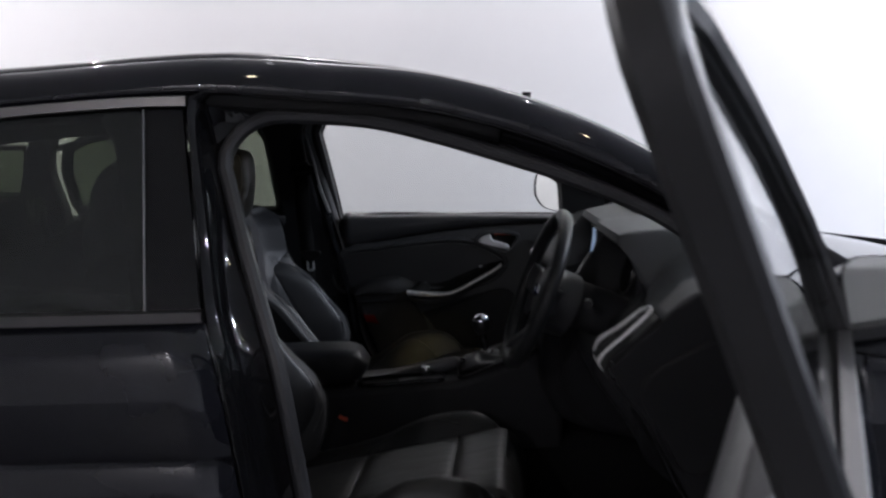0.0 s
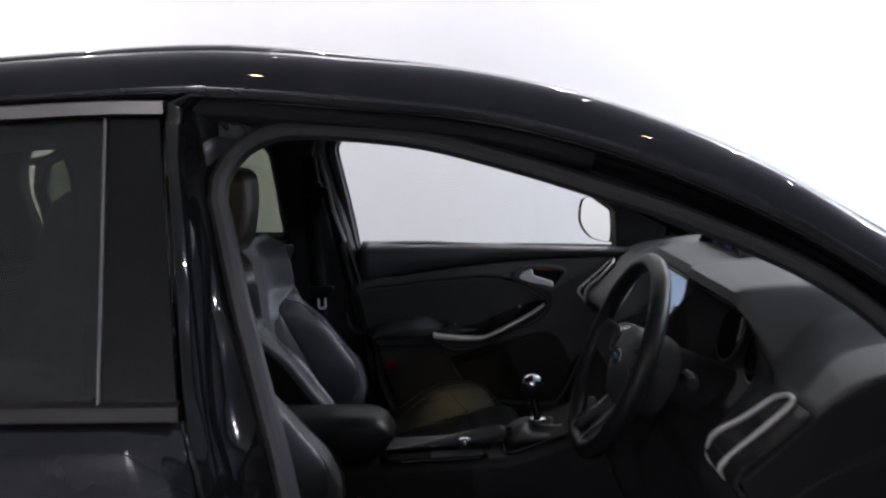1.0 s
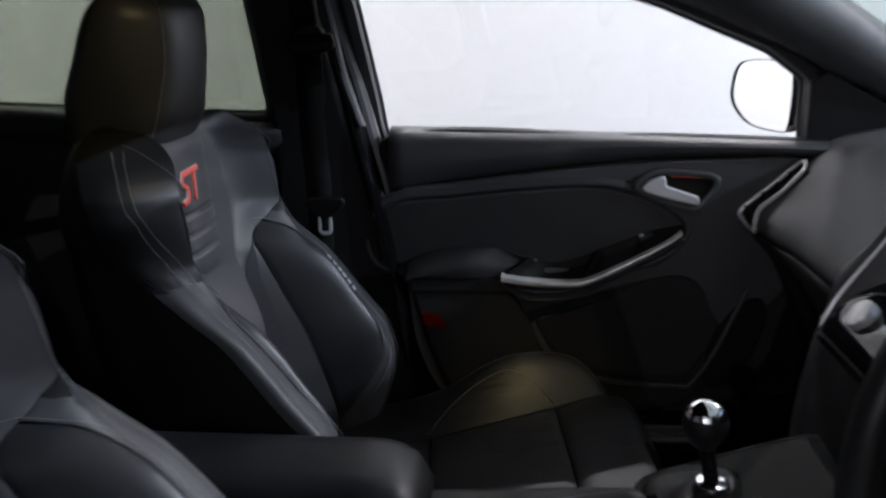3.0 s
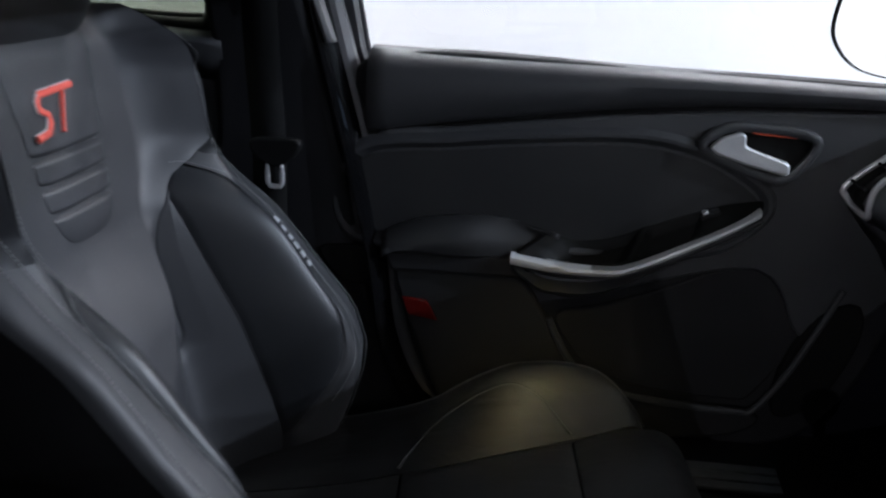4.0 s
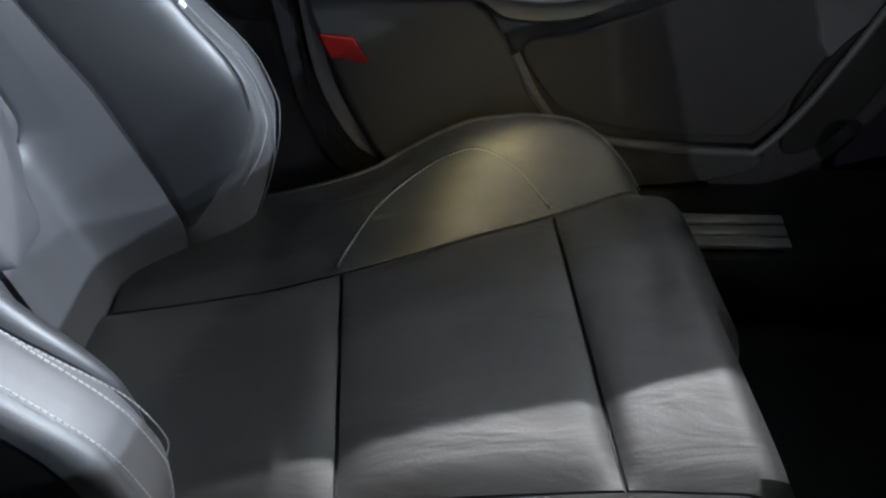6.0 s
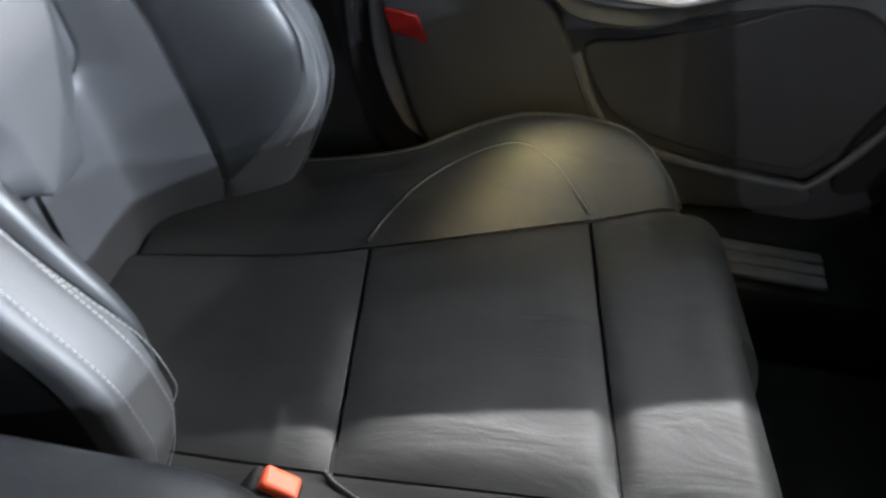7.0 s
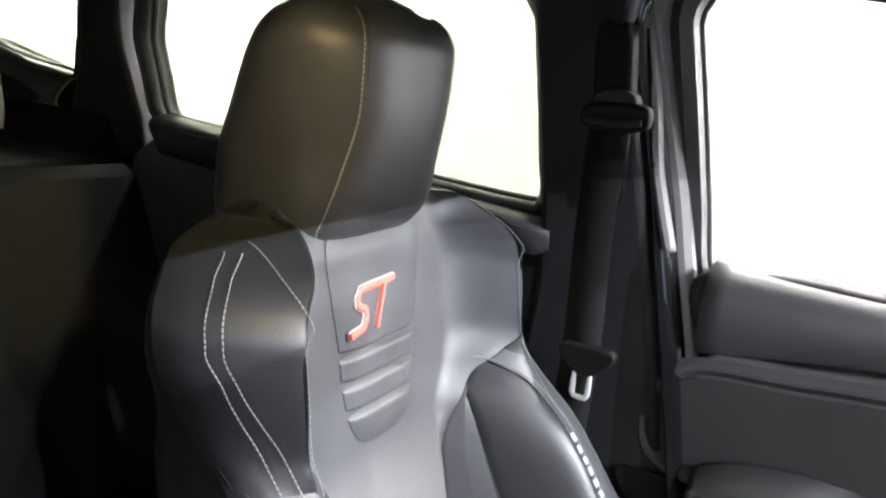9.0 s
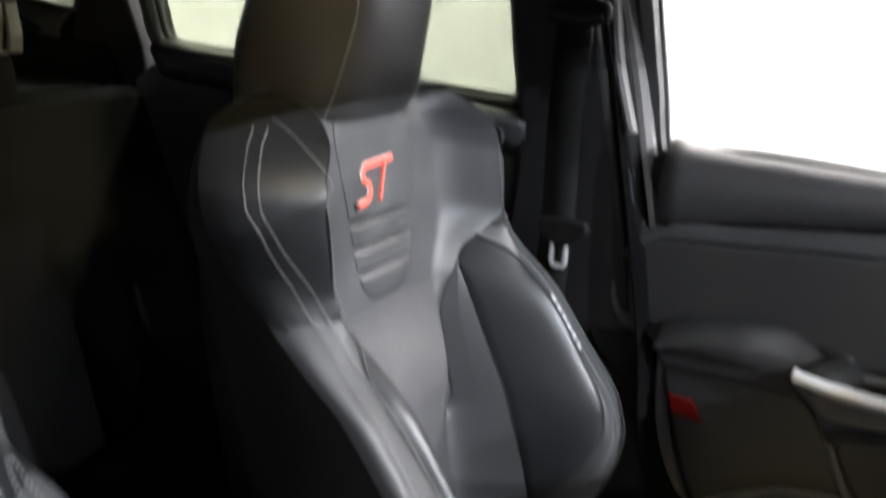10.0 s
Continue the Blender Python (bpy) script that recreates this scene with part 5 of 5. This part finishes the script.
# three extra dials on top
POD = thing("dial_pod", "black dashboard pod with three round dials", "gauge pod")
rows = []
for k in range(13):
    u = k / 12
    y = -.15 + .30 * u
    h = math.sin(math.pi * u) ** .3
    rows.append([Vector((x, y, 1.045 + z * h)) for x, z in ((.985, -.012), (.985, .030), (.935, .034), (.955, .046), (1.0, .042), (1.05, .02), (1.09, -.01))])
part("pod_shell", loft(rows), DASHTOP, POD, thick=.004)
for k in (-1, 0, 1):
    m = Matrix.Translation((.962, .09 * k, 1.058)) @ Matrix.Rotation(radians(-88), 4, "Y")
    dial = part("dial", moved(disc(.024, .004), m), DIAL, POD, "dark violet-lit dial face")
    part("dial_ring", moved(tube([(.025 * math.cos(a), .025 * math.sin(a), .002) for a in (2 * math.pi * j / 24 for j in range(24))], .0028, 6, True), m), TRIM_GLOSS, dial)
    part("needle", moved(block(-.001, .016, -.001, .001, .005, .0065), m @ Matrix.Rotation(radians(120 + 30 * k), 4, "Z")), PRINT, dial)

# ---- steering wheel ----
WHEEL = thing("steering_wheel", "black leather steering wheel with silver spoke trim", "steering wheel", at=(.684, -.362, .896))
WHEEL.rotation_euler = (0, radians(-68.5), 0)
R = .178
rim = []
for k in range(64):
    a = 2 * math.pi * k / 64
    r = R * (1 - .035 * max(0, -math.cos(a)) ** 6)
    rim.append((r * math.cos(a), r * math.sin(a), .042))
part("rim", tube(rim, .0165, 12, True), LEATHER, WHEEL, "black leather rim")
hub = rounded([(.062, 0), (.055, .055), (.02, .092), (-.03, .085), (-.07, .045), (-.085, 0), (-.07, -.045), (-.03, -.085), (.02, -.092), (.055, -.055)], 48)
rows = [[Vector((a * s, b * s, z)) for a, b in hub] for s, z in ((1.0, -.045), (1.02, -.01), (.96, .018), (.8, .030), (.4, .036), (.05, .037))]
part("hub", loft(rows, True, True), SOFT, WHEEL, "black airbag cover")
for sg in (-1, 1):
    rows = [[Vector((a0 + (a1 - a0) * k / 6, sg * b, lift + .006 * math.sin(math.pi * k / 6))) for k in range(7)] for b, a0, a1, lift in ((.066, -.040, .030, .000), (.085, -.036, .031, .006), (.105, -.032, .033, .016), (.125, -.030, .035, .027), (.145, -.029, .037, .036), (.160, -.028, .038, .040), (.176, -.026, .038, .042))]
    part("spoke", loft(rows), SOFT, WHEEL, thick=.014)
    pod = rounded([(.032, .056), (.038, .084), (.012, .102), (-.008, .088), (.002, .062)], 26)
    pad_ob = part("switch_pad", slab([(a, sg * b) for a, b in pod], lambda a, b, d: Vector((a, b, .018 + d)), .012), HARD, WHEEL, "black switch pad", bevel=.002)
    part("switch_edge", tube([(a, sg * b, .031) for a, b in corner_curve([(.032, .056), (.040, .086), (.010, .104), (-.010, .088), (.000, .060)], 36)], .0024, 6, True, .7), INLAY, pad_ob, "silver switch edge")
    part("switch_rocker", slab([(a * .5 + .008, sg * (b * .5 + .039)) for a, b in pod], lambda a, b, d: Vector((a, b, .029 + d)), .004), SOFT, pad_ob, bevel=.001)
    low = rounded([(-.06, .025), (-.10, .045), (-.165, .062), (-.165, .035), (-.10, .015)], 24)
    part("lower_spoke", slab([(a, sg * b) for a, b in low], lambda a, b, d: Vector((a, b, -.006 + .044 * ease((-a - .07) / .09) + d)), .016), SOFT, WHEEL, "black lower spoke", bevel=.004)
    part("spoke_trim", slab([(a * .95 - .006, sg * (b * .55 + .016)) for a, b in low], lambda a, b, d: Vector((a, b, .010 + .044 * ease((-a - .07) / .09) + d)), .003), DULL_CHROME, WHEEL, "thin silver spoke trim", bevel=.001)
oval = [(.0150 * math.cos(a), .0260 * math.sin(a)) for a in (2 * math.pi * k / 40 for k in range(40))]
badge = part("badge", slab(oval, lambda a, b, d: Vector((a, b, .0355 + d)), .0055), CHROME, WHEEL, "oval chrome and blue badge", bevel=.0015)
part("badge_field", slab([(a * .78, b * .84) for a, b in oval], lambda a, b, d: Vector((a, b, .0405 + d)), .0012), BADGE_BLUE, badge, "blue enamel field")
part("badge_bar", tube([(-.002 + .004 * math.sin(9 * k / 12), -.014 + .028 * k / 12, .0420) for k in range(13)], .0016, 6), CHROME, badge, "plain chrome bar")
part("column", tube([(0, 0, -.03), (0, 0, -.14), (-.01, 0, -.24)], .055, 16), HARD, WHEEL, "black column shroud")
for sg in (-1, 1):
    part("stalk", tube([(.02, sg * .05, -.07), (.03, sg * .12, -.055), (.03, sg * .165, -.045)], .010, 8), HARD, WHEEL, "black column stalk")

# ---- centre console ----
CONSOLE = thing("centre_console", "black centre console with cup holder and silver trim", "centre console")
body = [(-.30, .27), (-.30, .56), (-.05, .585), (.20, .600), (.40, .612), (.46, .614), (.56, .645), (.68, .690), (.74, .66), (.74, .27)]
part("console_body", slab(body, lambda a, b, d: Vector((a, -.105 + d, b)), .19), HARD, CONSOLE, "black grained console body", bevel=.018)
tray = rounded([(.20, -.080), (.21, -.09), (.30, -.092), (.41, -.09), (.42, -.07), (.42, -.045), (.41, -.028), (.21, -.028), (.20, -.045)], 40)
part("tray_rim", tube([(a, b, .604 + .05 * (a - .2)) for a, b in tray], .006, 8, True), TRIM_GLOSS, CONSOLE, "glossy tray rim")
part("tray", slab(tray, lambda a, b, d: Vector((a, b, .601 + .05 * (a - .2) - d)), .02), CLOTH, CONSOLE)
surround = corner_curve([(.462, -.080), (.478, -.097), (.60, -.095), (.67, -.085), (.685, -.06), (.685, .05), (.67, .07), (.60, .077), (.478, .077), (.462, .06)], 90)
part("shift_surround", slab(surround, lambda a, b, d: Vector((a, b, .617 + .36 * (a - .47) + d)), .007), BELT_CAP, CONSOLE, "black shift surround", bevel=.003)
part("surround_edge", tube([(a, b, .6245 + .36 * (a - .47)) for a, b in surround], .0020, 6, True), DULL_CHROME, CONSOLE, "thin chrome edge")
part("switch_knob", moved(disc(.014, .018, 20, .003), Matrix.Translation((.375, -.045, .622))), CHROME, CONSOLE, "small chrome knob")
ARM = thing("armrest", "padded black leather centre armrest", "armrest")
rows = []
for k in range(21):
    u = k / 20
    x = -.16 + .378 * u
    e = math.sqrt(max(1 - max(0, (u - .80) / .20) ** 2.4, .02))
    ring = []
    for j in range(28):
        a = 2 * math.pi * j / 28
        ca, sa = math.cos(a), math.sin(a)
        ring.append(Vector((x, -.030 + .070 * abs(ca) ** .45 * (1 if ca > 0 else -1) * (.55 + .45 * e), .654 + .050 * e * abs(sa) ** .55 * (1 if sa > 0 else -1))))
    rows.append(ring)
part("armrest_pad", loft(rows, True, True), LEATHER, ARM, "rounded black leather pad", sharp=60)
part("armrest_hinge", block(-.18, .02, -.05, .03, .56, .62), HARD, ARM, bevel=.01)
GEAR = thing("gear_lever", "gear lever with chrome-topped knob and black leather gaiter", "gear lever")
rows = []
for k in range(15):
    u = k / 14
    r = (1 - u) ** 1.6
    ring = []
    for j in range(44):
        a = 2 * math.pi * j / 44
        ca, sa = math.cos(a), math.sin(a)
        fold = 1 + .05 * math.sin(5 * a + 7 * u) * u * (1 - u) * 4
        ring.append(Vector((.545 + (.016 + .062 * r * fold) * abs(ca) ** (1 - .5 * r) * (1 if ca > 0 else -1), -.009 + (.016 + .062 * r * fold) * abs(sa) ** (1 - .5 * r) * (1 if sa > 0 else -1), .625 + .36 * (.075 + .062 * ca * r) + (.668 - .625 - .36 * (.075 + .062 * ca * r)) * u ** .8 + .004 * math.sin(9 * u + 3 * a) * u * (1 - u) * 4)))
    rows.append(ring)
part("gaiter", loft(rows, True), LEATHER, GEAR, "creased black leather gaiter", thick=.002)
part("collar", moved(disc(.019, .010, 24, .001), Matrix.Translation((.541, -.008, .665))), CHROME, GEAR, "chrome collar")
part("stem", tube([(.541, -.008, .670), (.535, -.007, .70), (.530, -.006, .725)], .009, 10), TRIM_GLOSS, GEAR)
rows = []
for r, z in ((.010, .716), (.018, .724), (.0245, .736), (.026, .746), (.024, .756)):
    rows.append([Vector((.529 + r * math.cos(a), -.004 + r * math.sin(a), z)) for a in (2 * math.pi * j / 28 for j in range(28))])
knob = part("knob", loft(rows, True, True), LEATHER, GEAR, "round black knob")
rows = []
for r, z in ((.0245, .752), (.0235, .760), (.018, .768), (.010, .772), (.002, .7735)):
    rows.append([Vector((.529 + r * math.cos(a), -.004 + r * math.sin(a), z)) for a in (2 * math.pi * j / 28 for j in range(28))])
part("knob_cap", loft(rows, True, True), CHROME, knob, "polished chrome cap")
BRAKE = thing("handbrake_lever", "black leather handbrake lever beside the console", "handbrake")
part("brake_grip", tube(curve([(.14, .0, .572), (.20, .0, .586), (.285, .0, .602), (.38, .0, .622), (.44, .0, .634), (.462, .0, .638), (.472, .0, .640)], 40), lambda u: (.0135 + .005 * ease((u - .35) / .5)) * math.sqrt(max(1 - max(0, (u - .93) / .07) ** 2, .05)), 16), SOFT, BRAKE, "soft black handbrake grip")
part("brake_button", tube([(.470, .0, .640), (.482, .0, .6425)], .0075, 12), TRIM_GLOSS, BRAKE)
part("brake_boot", loft([[Vector((x, .024 * math.cos(a) * w, z + .012 * max(math.sin(a), 0) * w)) for a in (math.pi * k / 12 for k in range(13))] for x, z, w in ((.10, .585, 1.0), (.16, .588, 1.0), (.20, .590, .8), (.225, .592, .5))]), LEATHER, BRAKE, "creased leather boot", thick=.002)

# ---- rear-view mirror ----
RV = thing("rear_view_mirror", "black interior mirror on the windscreen", "mirror")
glass_line = rounded([(-.115, -.028), (-.12, .005), (-.10, .034), (0, .040), (.10, .034), (.12, .005), (.115, -.028), (0, -.036)], 40)
put_rv = lambda a, b, d: Vector((.625 + d - .30 * a, a + .02, 1.268 + b + .1 * d))
part("mirror_shell", slab(glass_line, put_rv, .03), HARD, RV, bevel=.01)
part("mirror_glass", slab([(a * .93, b * .90) for a, b in glass_line], lambda a, b, d: put_rv(a, b, -.001 - d), .002), MIRROR, RV, "mirror glass")
part("mirror_arm", tube([(.63, .02, 1.28), (.66, .02, 1.32), (.665, .02, 1.37)], .012, 10), HARD, RV)

# ---- rear bench ----
BENCH = thing("rear_bench", "black cloth rear bench seat with three headrests", "rear seat")
rows = []
for z, x, d in ((.46, -.62, .16), (.60, -.67, .16), (.75, -.735, .15), (.88, -.79, .13), (.95, -.82, .10), (.965, -.85, .04)):
    rows.append([Vector((x - .012 * math.cos(y * 14), y, z)) for y in [-.60 + 1.20 * k / 40 for k in range(41)]])
part("bench_back", loft(rows), BENCH_CLOTH, BENCH, "black cloth bench backrest", thick=.12)
rows = [[Vector((x, -.62 + 1.24 * k / 30, z - .01 * math.cos(k * .6))) for k in range(31)] for x, z in ((-.70, .47), (-.5, .485), (-.3, .495), (-.22, .48), (-.20, .42), (-.21, .30))]
part("bench_cushion", loft(rows), BENCH_CLOTH, BENCH, "black cloth bench cushion", thick=.08)
for hy in (-.30, 0, .285):
    rows = []
    for k in range(11):
        u = k / 10
        w, d = .105 * (1 - .25 * u**3), .045 * (1 - .3 * u**2)
        rows.append([Vector((-.88 - .015 * u + d * abs(math.cos(a)) ** .5 * (1 if math.cos(a) > 0 else -1), hy + w * abs(math.sin(a)) ** .4 * (1 if math.sin(a) > 0 else -1), .955 + .145 * u)) for a in (2 * math.pi * j / 28 for j in range(28))])
    part("bench_headrest", loft(rows, True, True), BENCH_CLOTH, BENCH, "black cloth headrest", sharp=60)
WRAP = thing("headrest_cover", "pale clear plastic wrap over the rear headrest", "plastic cover", at=(-.85, .322, 1.02))
for k in range(4):
    rows = [[Vector((x + .004 * math.sin(k * 2 + z * 60), -.050 + .030 * k + y, z)) for z in [.008 + .074 * i / 8 for i in range(9)]] for x, y in ((.008, .001), (.014, .004), (.0155, .011), (.0155, .017), (.014, .0235), (.008, .026))]
    part("fold", loft(rows), WRAP_FILM, WRAP, thick=.002)
part("edge_band", tube([(.010, -.048, .010), (.015, 0, .008), (.010, .066, .010)], .002, 8), WRAP_FILM, WRAP)
SHELF = thing("parcel_shelf", "dark cloth-covered parcel shelf behind the bench", "parcel shelf")
part("board", block(-1.85, -.98, -.66, .66, .93, .95), CLOTH, SHELF, bevel=.005)

# ---- unseen courtesy lamp, added in the roof lining ----
DOME = thing("courtesy_lamp", "unseen courtesy lamp added in the dark roof lining", "interior lamp", at=(.26, -.05, 1.380))
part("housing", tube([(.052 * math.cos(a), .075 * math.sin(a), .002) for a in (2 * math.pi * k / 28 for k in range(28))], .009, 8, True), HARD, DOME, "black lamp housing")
